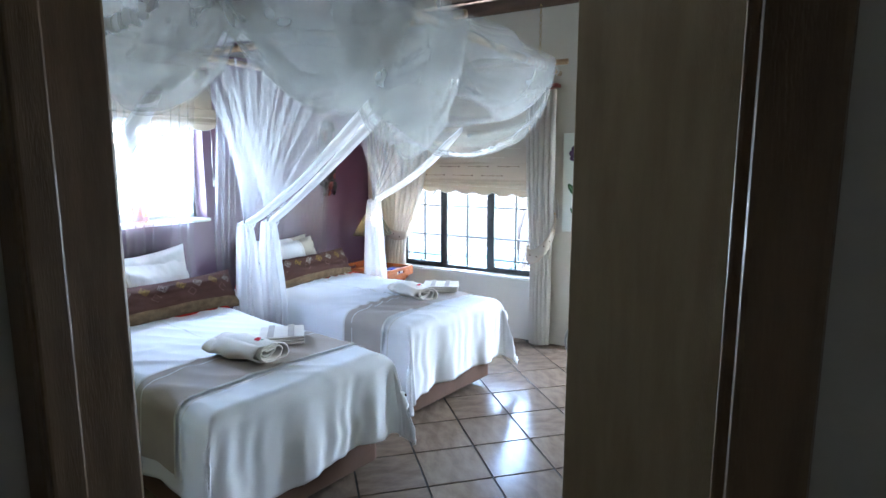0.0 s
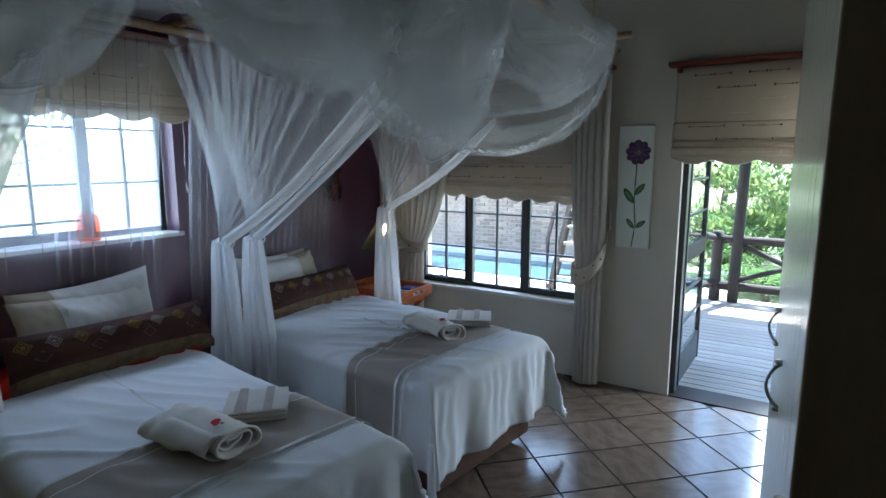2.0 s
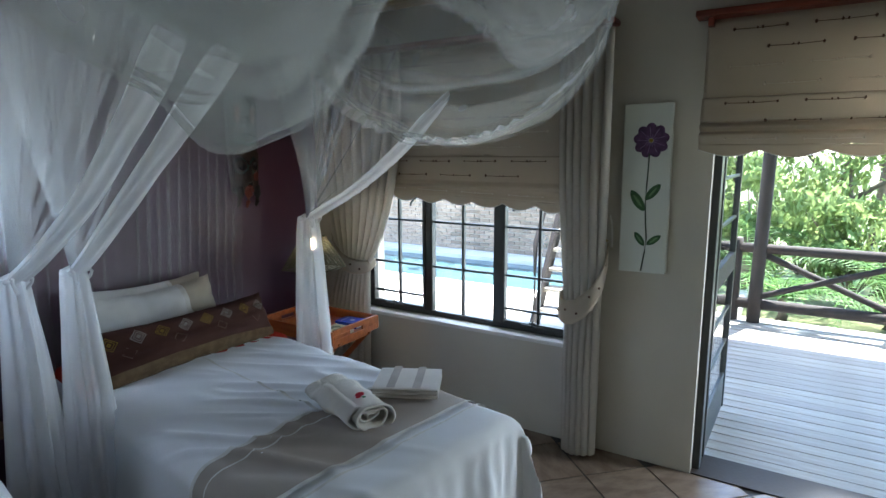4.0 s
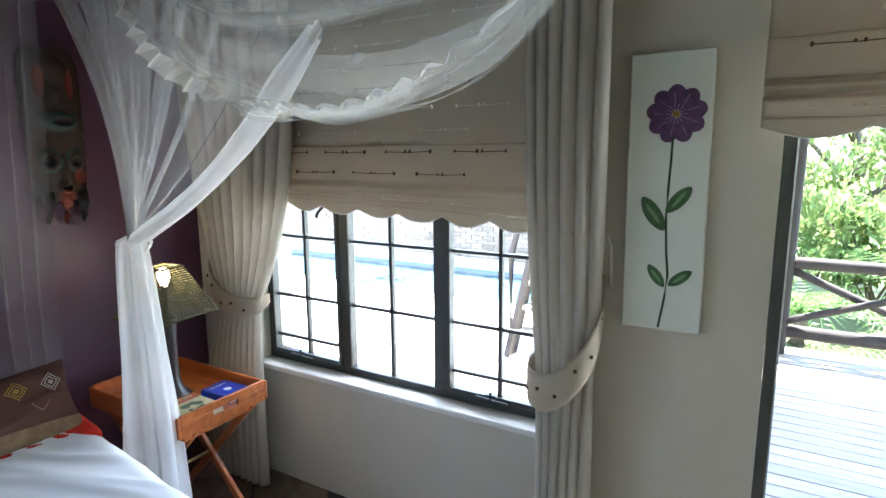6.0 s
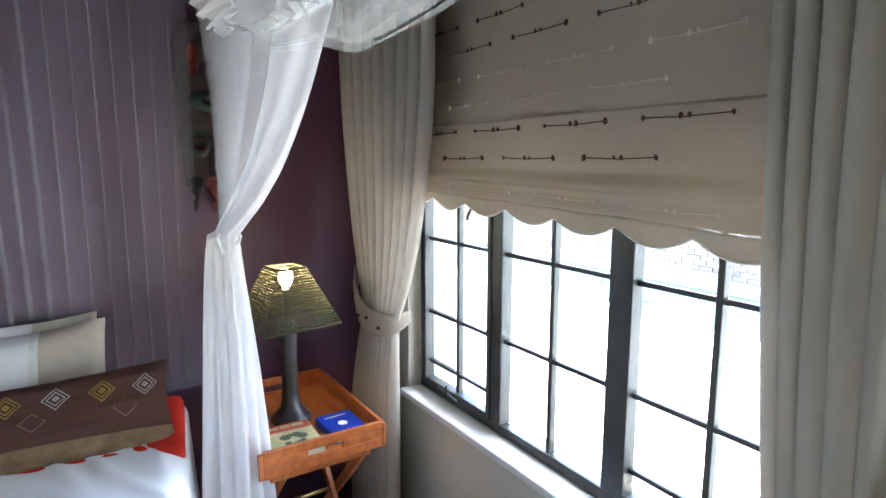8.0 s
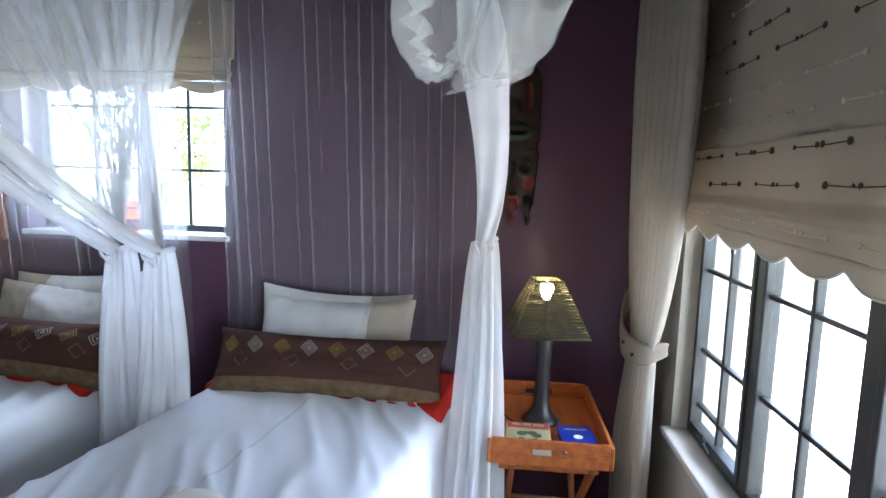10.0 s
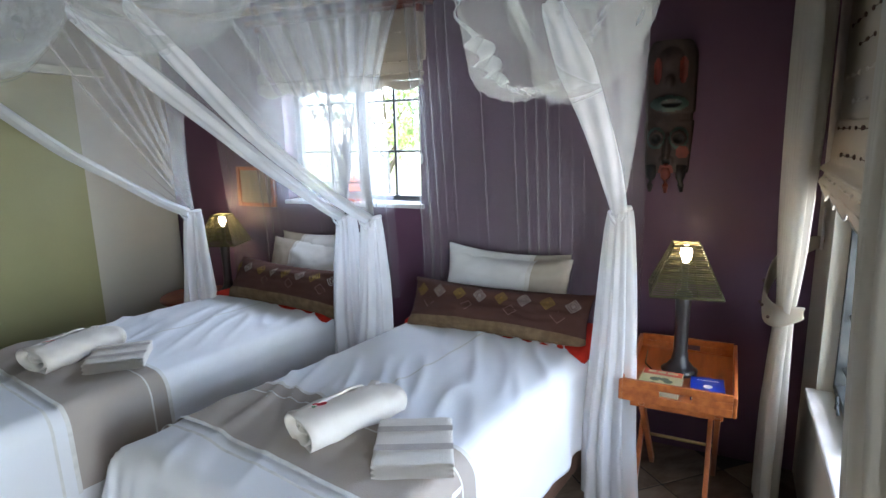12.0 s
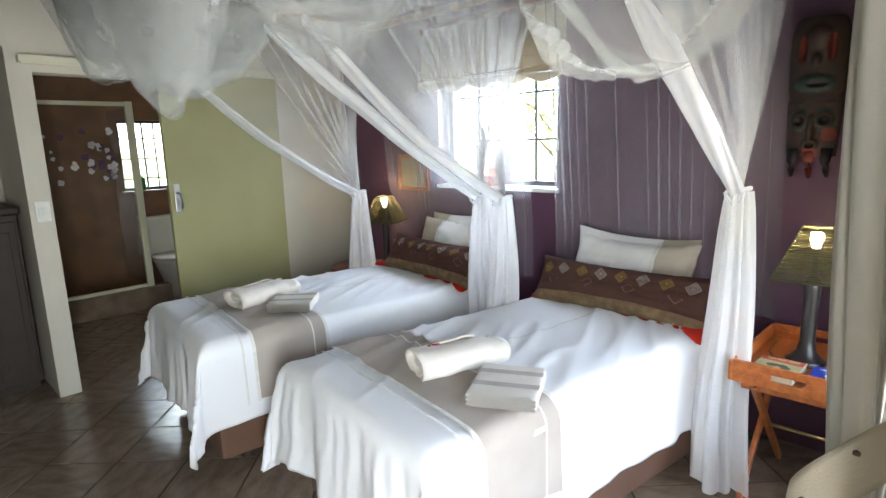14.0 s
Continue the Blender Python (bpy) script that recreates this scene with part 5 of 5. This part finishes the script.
def swag(net, a, b, depth, out, seed, layers, mat, frill=0.02, skew=0.0, round_=0.6, rise=0.55):
    """A length of net thrown up over a pole from a to b, hanging in a deep pouch with a frilled inner edge. out: sideways reach, to the left of the way from a to b."""
    a, b = Vector(a), Vector(b)
    side = Vector((-(b - a).y, (b - a).x, 0)).normalized()
    for L in range(layers):
        q = L / max(1, layers - 1)
        dp, ot = depth * (1 - 0.34 * q), out * (1 - 0.5 * q)

        def f(u, v):
            arc = math.sin(math.pi * min(1, max(0, u)) ** (1.0 + skew)) ** round_
            # v: 0 on the pole outside, 0.55 the lowest line, 1 the free edge inside
            ang = math.pi * v * 0.95
            down = dp * arc * (math.sin(min(ang, math.pi / 2)) if v < 0.53 else 1 - rise * ((v - 0.53) / 0.47) ** 1.4)
            over = ot * math.cos(ang) * (0.4 + 0.6 * arc)
            fold = (0.026 * math.sin(19 * v + 7 * u + 3.5 * wave((u * 3, v * 2, seed)) + seed + L) + 0.013 * math.sin(37 * v - 6 * u + 5 * wave((u * 4, v * 3, seed + 2)))) * arc + 0.045 * wave((u * 4, v * 3.5, seed + 3 * L)) + 0.004 * wave((u * 10, v * 8, seed + L))
            edge = frill * (abs(math.sin(u * 70 + 2.5 * wave((u * 6, seed, 0)))) - 0.6) * max(0, v - 0.80) / 0.20
            p = a.lerp(b, u) + side * (over + fold * 0.7)
            return p + Vector((0.02 * wave((u * 8, v * 3, seed)), 0.02 * wave((u * 8, v * 3, seed + 4)), 0.05 - down + 0.6 * fold + edge))
        bm = bmesh.new()
        bm_sheet(bm, f, 190, 72)
        part("pouch", bm, mat, net, "net thrown up over the pole", True)
        for k in range(3 if L < 2 else 0):
            v0 = 0.30 + 0.17 * k + 0.06 * wave((k, L, seed)) + 0.05 * L
            bm = bmesh.new()
            bm_sheet(bm, lambda u, v: f(0.02 + 0.96 * u, v0 + 0.05 * wave((u * 3, k, seed)) + (0.10 - 0.08 * abs(2 * u - 1)) * v) + Vector((0, 0, -0.014)) - side * 0.012 * math.sin(math.pi * v), 90, 8)
            part("fold", bm, mat, net, "gathered fold of net", True)
        if L == 0:
            bm = bmesh.new()
            bm_sheet(bm, lambda u, v: f(0.03 + 0.94 * u, 0.93 + 0.07 * v) + side * 0.012 * math.sin(u * 140) + Vector((0, 0, 0.006 - 0.01 * v)), 220, 4)
            part("hem", bm, NETROOF, net, "scalloped frilled hem", True)


def back_panel(net, y0, y1, seed):
    def f(u, v):
        ph = u * 21 * 2 * math.pi + 4 * wave((u * 6, v * 0.4, seed))
        z = FZ - 0.02 - (FZ - 0.62) * v
        return Vector((0.038 + 0.105 * max(0.0, z - 0.95) + 0.009 * math.sin(ph), y0 + (y1 - y0) * u + (0.014 + 0.012 * wave((u * 9, v * 0.5, seed + 9))) * math.sin(ph + 1.2) + 0.015 * wave((u * 6, v * 0.7, seed)), z))
    bm = bmesh.new()
    bm_sheet(bm, f, 340, 20)
    part("back_panel", bm, NETBACK, net, "", True)


def roof_panel(net, y0, y1, seed):
    def f(u, v):
        x = FX0 - 0.05 + (FX1 + 0.02 - FX0) * u
        sag = 0.09 * math.sin(math.pi * u) * math.sin(math.pi * v)
        return Vector((x, y0 + (y1 - y0) * v, FZ + 0.055 - sag + 0.028 * wave((u * 3, v * 3, seed)) + 0.012 * math.sin(26 * u + 6 * v + 3 * wave((u * 2, v * 2, seed)))))
    bm = bmesh.new()
    bm_sheet(bm, f, 60, 50)
    part("roof_panel", bm, NETROOF, net, "", True)


def net(label, y0, y1, k0, k1, s0, s1, seed):
    n = thing("mosquito_net", label, "mosquito net", None, "mosquito nets")
    side_panel(n, y0, k0, seed, 1, s0)
    side_panel(n, y1, k1, seed + 3, -1, s1)
    back_panel(n, min(y0, y1), max(y0, y1), seed)
    roof_panel(n, min(y0, y1), max(y0, y1), seed)
    return n


N2 = net("white mosquito net tied back above the bed by the window", -0.70, -1.88, (0.61, -0.70, 1.24), (0.58, -1.835, 1.155), (1.42, -0.72, 1.80), (1.62, -1.88, 1.90), 21.0)
N1 = net("white mosquito net tied back above the bed near the bathroom", -2.05, -3.36, (0.55, -2.01, 1.155), (0.53, -3.11, 1.13), (1.66, -2.08, 1.90), (1.50, -3.22, 1.82), 27.0)
swag(N2, (0.60, -0.64, FZ), (2.16, -0.64, FZ), 0.66, 0.15, 2.0, 2, NETPOUCH, 0.016, 0.3, 0.35, -0.02)
swag(N2, (1.10, -1.86, FZ), (2.12, -1.86, FZ), 0.48, 0.14, 4.0, 2, NETPOUCH, 0.03)
swag(N1, (2.06, -1.80, FZ), (2.02, -2.72, FZ), 0.70, 0.17, 6.0, 3, NETPOUCH, 0.02)
swag(N1, (1.00, -3.22, FZ), (2.15, -3.25, FZ), 0.54, 0.18, 8.0, 3, NETPOUCH, 0.02)
swag(N2, (2.06, -0.45, FZ), (2.06, -2.05, FZ), 0.42, 0.14, 10.0, 3, NETPOUCH, 0.05, 0.0, 0.5, 0.25)
swag(N1, (2.06, -2.3, FZ), (2.06, -3.40, FZ), 0.54, 0.14, 12.0, 3, NETPOUCH, 0.02)


# ---- bathroom beyond the sliding door ----
def shower():
    s = thing("shower_cubicle", "framed glass shower cubicle with flower decals on a tiled kerb", "shower")
    y = -5.61
    box_part("kerb", (0.95, 2.125, y - 0.06, y + 0.06, 0.0, 0.20), TILE, s, 0.006, "tiled kerb")
    for nm, b in (("post", (1.09, 1.15, y - 0.02, y + 0.02, 0.20, 1.88)), ("post", (2.09, 2.125, y - 0.02, y + 0.02, 0.20, 1.88)), ("head_rail", (1.15, 2.09, y - 0.015, y + 0.015, 1.84, 1.875)), ("bottom_rail", (1.15, 2.09, y - 0.015, y + 0.015, 0.20, 0.23))):
        box_part(nm, b, CREAMDOOR, s, 0.004)
    g = box_part("glass_door", (1.152, 2.088, y - 0.003, y + 0.003, 0.235, 1.835), GLASS, s)
    r = random.Random(3)
    for k in range(34):
        cx, cz = (1.24 + 0.24 * r.random(), 1.22 + 0.30 * r.random()) if k < 20 else (1.30 + 0.5 * r.random(), 1.20 + 0.45 * r.random())
        bm = bmesh.new()
        q = 0.012 + 0.020 * r.random()
        for p in range(5):
            a = p * 1.2566 + r.random()
            bmesh.ops.create_circle(bm, cap_ends=True, radius=q * 0.55, segments=7, matrix=Matrix.Translation((cx + q * 0.6 * math.cos(a), y + 0.0045 + 0.0002 * p, cz + q * 0.6 * math.sin(a))) @ pose(0, 0, 0, 90))
        part("decal", bm, PETALWHITE if k % 3 else PETAL, g)
    bm = bmesh.new()
    bm_tube(bm, [(1.95, y + 0.03, 1.33), (2.08, y + 0.03, 1.33)], 0.008, 8)
    part("handle", bm, CHROME, s, "steel bar handle", True)
    box_part("side_glass", (1.117, 1.123, -6.24, y - 0.02, 0.20, 1.83), GLASS, s)


shower()
steel_window("window_3", "small steel bathroom window", pose(0.55, -6.32, 1.05), 0.50, 0.70, [(0.25, 0.02)], [0.12, 0.32, 0.52], [(), ()], {})
box = thing("soap_bottle", "green soap bottle on the bathroom sill", "bottle", pose(0.88, -6.22, 1.055))
bm = bmesh.new()
bm_lathe(bm, [(0.03, 0), (0.03, 0.10), (0.012, 0.125), (0.012, 0.15)], 14)
part("body", bm, LEAFSTITCH, box, "", True)
tagged(box_part("bath_sill", (0.53, 1.07, -6.26, -6.17, 1.03, 1.054), WATTLE, None, 0.004), "tiled bathroom window sill", "window sill", "", "structure")


def toilet():
    t = thing("toilet", "white ceramic toilet below the bathroom window", "toilet", pose(0.80, -6.02, 0))
    bm = bmesh.new()
    bm_lathe(bm, [(0.12, 0), (0.11, 0.12), (0.15, 0.25), (0.19, 0.37), (0.20, 0.39), (0.17, 0.40)], 24)
    bmesh.ops.transform(bm, matrix=Matrix.Translation((0, 0.18, 0)) @ Matrix.Diagonal((0.95, 1.2, 1, 1)), verts=bm.verts)
    part("bowl", bm, WHITEWARE, t, "", True)
    box_part("cistern", (-0.21, 0.21, -0.20, -0.02, 0.40, 0.80), WHITEWARE, t, 0.03)
    bm = bmesh.new()
    bm_lathe(bm, [(0.0005, 0.425), (0.20, 0.425), (0.205, 0.415), (0.20, 0.402)], 24)
    bmesh.ops.transform(bm, matrix=Matrix.Translation((0, 0.18, 0)) @ Matrix.Diagonal((0.95, 1.2, 1, 1)), verts=bm.verts)
    part("lid", bm, WHITEWARE, t, "", True)


toilet()


# ---- outside: ground, deck, stairs, pool, brick wall ----
GZ = -0.45
bm = bmesh.new()
bmesh.ops.create_grid(bm, x_segments=40, y_segments=40, size=300, matrix=Matrix.Translation((0, 0, GZ - 0.10)))
structure("ground", bm, GRASS, "grassy ground round the lodge", "ground")
bm = bmesh.new()
for b in ((-9, 2.3, 0.24, 4.9), (-9, 2.3, 7.0, 7.6), (1.9, 2.3, 4.9, 7.0)):
    bm_box(bm, *b, GZ - 0.15, GZ)
structure("pavement", bm, PAVING, "pale sunlit paving round the pool", "pavement")
bm = bmesh.new()
bm_sheet(bm, lambda u, v: Vector((-9 + 10.9 * u, 4.9 + 2.1 * v, GZ - 0.08 + 0.006 * wave((u * 30, v * 8, 1)))), 80, 20)
structure("water", bm, WATER, "blue-green pool water", "water", True)


def deck():
    d = thing("deck", "weathered timber deck outside the door", "deck", None, "", "structure")
    y, k = 0.24, 0
    boards = {}
    while y < 3.28:
        w = 0.098
        key = k % 5
        if key not in boards:
            bm = bmesh.new()
            bm_box(bm, 0, 5.2, 0, w, -0.028, 0.0, 0.003)
            boards[key] = mesh_of(bm, DECK)
        ob = new("board", boards[key])
        ob.parent = d
        ob.location = (2.02 + 0.02 * rng.random(), y, -0.012 + 0.003 * rng.random())
        y += w + 0.007
        k += 1
    for x in (2.2, 3.4, 4.6, 5.8):
        box_part("joist", (x, x + 0.05, 0.24, 3.3, -0.20, -0.045), LOG, d)
    for x in (2.25, 4.65):
        for yy in (0.6, 1.9, 3.1):
            bm = bmesh.new()
            bm_tube(bm, [(x, yy, GZ - 0.15), (x, yy, -0.20)], 0.06, 10)
            part("pile", bm, LOG, d, "", True)


deck()


def log(name, a, b, r, parent, seed=0):
    bm = bmesh.new()
    a, b = Vector(a), Vector(b)
    bm_tube(bm, [a.lerp(b, k / 8) + Vector((0.012 * wave((k, seed, 1)), 0.012 * wave((k, seed, 5)), 0.008 * wave((k, seed, 9)))) for k in range(9)], r, 12, True, r * 0.93)
    return part(name, bm, LOG, parent, "", True)


rail = thing("deck_railing", "dark creosoted log railing with crossed braces round the deck", "railing")
RY = 3.13
log("post", (2.34, RY, -0.02), (2.34, RY, 0.78), 0.060, rail, 1)
log("roof_post", (2.53, RY - 0.02, -0.02), (2.57, RY - 0.02, 2.82), 0.058, rail, 2)
log("post", (3.62, RY, -0.02), (3.62, RY, 0.80), 0.06, rail, 3)
log("top_rail", (2.25, RY, 0.69), (6.6, RY, 0.69), 0.046, rail, 4)
log("bottom_rail", (2.25, RY, 0.16), (6.6, RY, 0.16), 0.052, rail, 5)
log("brace", (2.56, RY + 0.02, 0.64), (3.56, RY + 0.02, 0.21), 0.030, rail, 6)
log("brace", (2.56, RY - 0.03, 0.24), (3.56, RY - 0.03, 0.62), 0.028, rail, 7)
log("side_rail", (2.30, RY, 0.70), (2.10, 1.9, 0.92), 0.045, rail, 8)
log("side_rail", (2.30, RY, 0.18), (2.10, 1.9, 0.32), 0.045, rail, 9)
log("side_post", (2.10, 1.9, -0.02), (2.10, 1.9, 2.8), 0.055, rail, 10)


def stairs():
    s = thing("stairs", "steep outdoor wooden stairs with dark stringers", "stairs", pose(0.30, 3.3, GZ))
    for x in (0, 0.72):
        bm = bmesh.new()
        bm_box(bm, -0.025, 0.025, -0.10, 0.10, -1.35, 1.35, 0.004)
        bmesh.ops.transform(bm, matrix=pose(x, 0.55, 1.12, -32), verts=bm.verts)
        part("stringer", bm, LOG, s)
    for k in range(9):
        z = 0.2 + 0.22 * k
        box_part("tread", (0.025, 0.695, 0.0 + 0.137 * k - 0.06, 0.20 + 0.137 * k - 0.06, z - 0.02, z + 0.02), DECK, s, 0.004)
    for x in (0, 0.72):
        bm = bmesh.new()
        bm_tube(bm, [(x, -0.15, 0.0), (x, -0.15, 1.0), (x, 1.2, 3.0)], 0.03, 8)
        part("handrail", bm, LOG, s, "", True)


stairs()


def trees():
    def leaves(bm, c, r, n, size, seed):
        g = random.Random(seed)
        for _ in range(n):
            d = Vector((g.gauss(0, 1), g.gauss(0, 1), g.gauss(0, 1)))
            d = d.normalized() * r * (0.35 + 0.75 * g.random())
            p = Vector(c) + Vector((d.x, d.y, d.z * 0.75))
            m = Matrix.Translation(p) @ pose(0, 0, 0, g.uniform(0, 360), g.uniform(0, 360), g.uniform(0, 360))
            s = size * (0.6 + 0.8 * g.random())
            bm.faces.new([bm.verts.new(m @ Vector(q)) for q in ((-s, 0, 0), (-0.1 * s, 0.38 * s, 0.08 * s), (s, 0, 0), (-0.1 * s, -0.38 * s, 0.08 * s))])

    def tree(x, y, h, spread, seed, group, dense=900, size=0.075):
        g = random.Random(seed)
        t = thing("tree", "leafy green garden tree with open crown", "tree", None, group)
        bm = bmesh.new()
        base = Vector((x, y, GZ - 0.15))
        topv = base + Vector((g.uniform(-0.3, 0.3), g.uniform(-0.3, 0.3), h * 0.62))
        bm_tube(bm, [base, base.lerp(topv, 0.4) + Vector((0.1, 0.05, 0)), topv], 0.016 * h, 9, True, 0.008 * h)
        tips = []
        for k in range(9):
            s = base.lerp(topv, 0.4 + 0.07 * k)
            a = k * 2.4 + g.random()
            e = s + Vector((spread * math.cos(a) * (0.6 + 0.5 * g.random()), spread * math.sin(a) * (0.6 + 0.5 * g.random()), h * (0.10 + 0.22 * g.random())))
            mid = s.lerp(e, 0.5) + Vector((0, 0, 0.06 * h))
            bm_tube(bm, [s, mid, e], 0.010 * h, 6, True, 0.003 * h)
            tips += [e, mid]
        part("trunk", bm, BARK, t, "", True)
        bm = bmesh.new()
        for i, e in enumerate(tips + [topv]):
            for j in range(3):
                c = e + Vector((g.uniform(-1, 1), g.uniform(-1, 1), g.uniform(-0.6, 0.8))) * spread * 0.28
                leaves(bm, c, spread * (0.16 + 0.16 * g.random()), dense // 30, size, seed * 100 + i * 3 + j)
        part("crown", bm, LEAF, t, "crown of small green leaves")

    for i, (x, y, h, s) in enumerate(((3.6, 9.0, 5.2, 2.0), (6.2, 11.0, 6.5, 2.4), (1.4, 11.5, 6.0, 2.2), (8.5, 8.0, 5.0, 2.0), (4.4, 13.5, 7.5, 2.8), (-11.5, -4.6, 4.6, 2.0), (-12.5, 0.8, 4.8, 2.2), (-11.0, -9.0, 4.5, 2.0), (-2.2, 8.9, 4.8, 1.8))):
        tree(x, y, h, s, 31 + i, "garden trees", 1300 if i < 5 else 1800)

    def shrub(x, y, h, w, seed):
        g = random.Random(seed)
        t = thing("shrub", "bright green leafy shrub behind the deck railing", "shrub", None, "garden shrubs")
        base = Vector((x, y, GZ - 0.12))
        tips = []
        for k in range(10):
            e = base + Vector((w * g.uniform(-1, 1), w * 0.7 * g.uniform(-1, 1), h * g.uniform(0.35, 1.0)))
            bm = bmesh.new()
            bm_tube(bm, [base + Vector((0.1 * g.uniform(-1, 1), 0.1 * g.uniform(-1, 1), 0)), base.lerp(e, 0.5) + Vector((0, 0, 0.12 * h)), e], 0.018, 6, True, 0.005)
            part("stem", bm, BARK, t, "", True)
            tips += [e, base.lerp(e, 0.55)]
        bm = bmesh.new()
        for i, e in enumerate(tips):
            for j in range(2):
                leaves(bm, e + Vector((g.uniform(-1, 1), g.uniform(-1, 1), g.uniform(-0.4, 0.6))) * w * 0.25, w * g.uniform(0.22, 0.42), 90, 0.075, seed * 77 + i * 2 + j)
        part("crown", bm, LEAF, t, "crown of small green leaves")
    for i, (x, y, h, w) in enumerate(((2.3, 7.0, 1.9, 0.9), (3.6, 6.8, 1.5, 0.9), (4.9, 7.2, 1.9, 1.0), (3.0, 8.8, 2.6, 1.1), (6.4, 6.8, 1.8, 1.0))):
        shrub(x, y, h, w, 61 + i)

    def palm(x, y, h, seed, n=11, L=1.5):
        g = random.Random(seed)
        t = thing("palm", "feathery green garden palm beyond the deck", "palm", pose(x, y, GZ - 0.1), "garden palms")
        bm = bmesh.new()
        bm_tube(bm, [(0, 0, 0), (0.03, 0, h * 0.5), (0, 0.03, h)], 0.09, 9, True, 0.06)
        part("trunk", bm, BARK, t, "", True)
        for k in range(n):
            a, up = k * 2.4, g.uniform(0.35, 1.2)
            bm = bmesh.new()
            pts = []
            for q in range(13):
                w = q / 12
                r = L * w * math.cos(up * (1 - w * 0.9))
                pts.append(Vector((r * math.cos(a), r * math.sin(a), h + L * (math.sin(up) * w - 0.75 * w * w))))
            bm_tube(bm, pts, 0.010, 5, True, 0.003)
            for q in range(1, 13):
                for half in (0, 0.5):
                    p = pts[q - 1].lerp(pts[q], half)
                    d = (pts[q] - pts[q - 1]).normalized()
                    sd = d.cross(Vector((0, 0, 1))).normalized()
                    ln = 0.30 * math.sin(math.pi * (0.12 + 0.85 * (q - half) / 12)) + 0.05
                    for s in (-1, 1):
                        tip = p + (sd * s + d * 0.7).normalized() * ln + Vector((0, 0, -0.25 * ln))
                        bm.faces.new([bm.verts.new(v) for v in (p, p + d * 0.016 + sd * s * 0.4 * ln, tip, p - d * 0.006 + sd * s * 0.4 * ln)])
            part("frond", bm, PALM, t)
    palm(2.75, 5.2, 0.35, 1)
    palm(3.9, 5.6, 0.5, 2)
    palm(2.2, 6.6, 0.9, 3, 10, 1.4)
    palm(5.4, 5.9, 0.6, 4)


trees()

# ---- pieces: floor tiles and bricks ----
T = 0.3333
bm = bmesh.new()
h = T / 2 - 0.0042
bm_box(bm, -h, h, -h, h, -0.006, 0.0, 0.002)
tile_mesh = mesh_of(bm, TILE)
c45 = math.sqrt(0.5)
for i in range(-22, 23):
    for j in range(-22, 23):
        px, py = 2.474 + (i + 0.5) * T * c45 - (j + 0.5) * T * c45, -0.756 - 9 * T * c45 + T * c45 + (i + 0.5) * T * c45 + (j + 0.5) * T * c45
        if -0.1 < px < XE + 0.1 and -6.1 < py < 0.16 and not (py < -4.3 and px > 2.3):
            ob = new("tile", tile_mesh)
            ob.parent = floor
            ob.matrix_basis = pose(px, py, 0.0, 0, 0, 45 + 90 * rng.randrange(4))

bw = thing("brick_wall", "pale tan face-brick garden wall behind the pool", "wall", None, "", "structure")
bm = bmesh.new()
bm_box(bm, -9, 1.2, 7.615, 7.80, GZ - 0.1, 2.55)
part("mortar_core", bm, MORTAR, bw)
bm = bmesh.new()
bm_box(bm, -0.11, 0.11, -0.01, 0.05, -0.0355, 0.0355, 0.004)
brick_mesh = mesh_of(bm, BRICK)
rest = bmesh.new()
n = 0
for r in range(34):
    for c in range(52):
        x, z = -8.8 + 0.231 * c + (0.1155 if r % 2 else 0), GZ + 0.045 + 0.0855 * r
        if x > 1.1 or z > 2.5:
            continue
        dy = rng.uniform(-0.004, 0.004)
        if -3.4 < x < 0.6 and z < 1.0 and n < 300:
            ob = new("brick", brick_mesh)
            ob.parent = bw
            ob.location = (x, 7.6 + dy, z)
            n += 1
        else:
            bm_box(rest, x - 0.11, x + 0.11, 7.59 + dy, 7.65, z - 0.0355, z + 0.0355)
ob = part("bricks", rest, BRICK, bw)
ob["kind"] = "stuff"
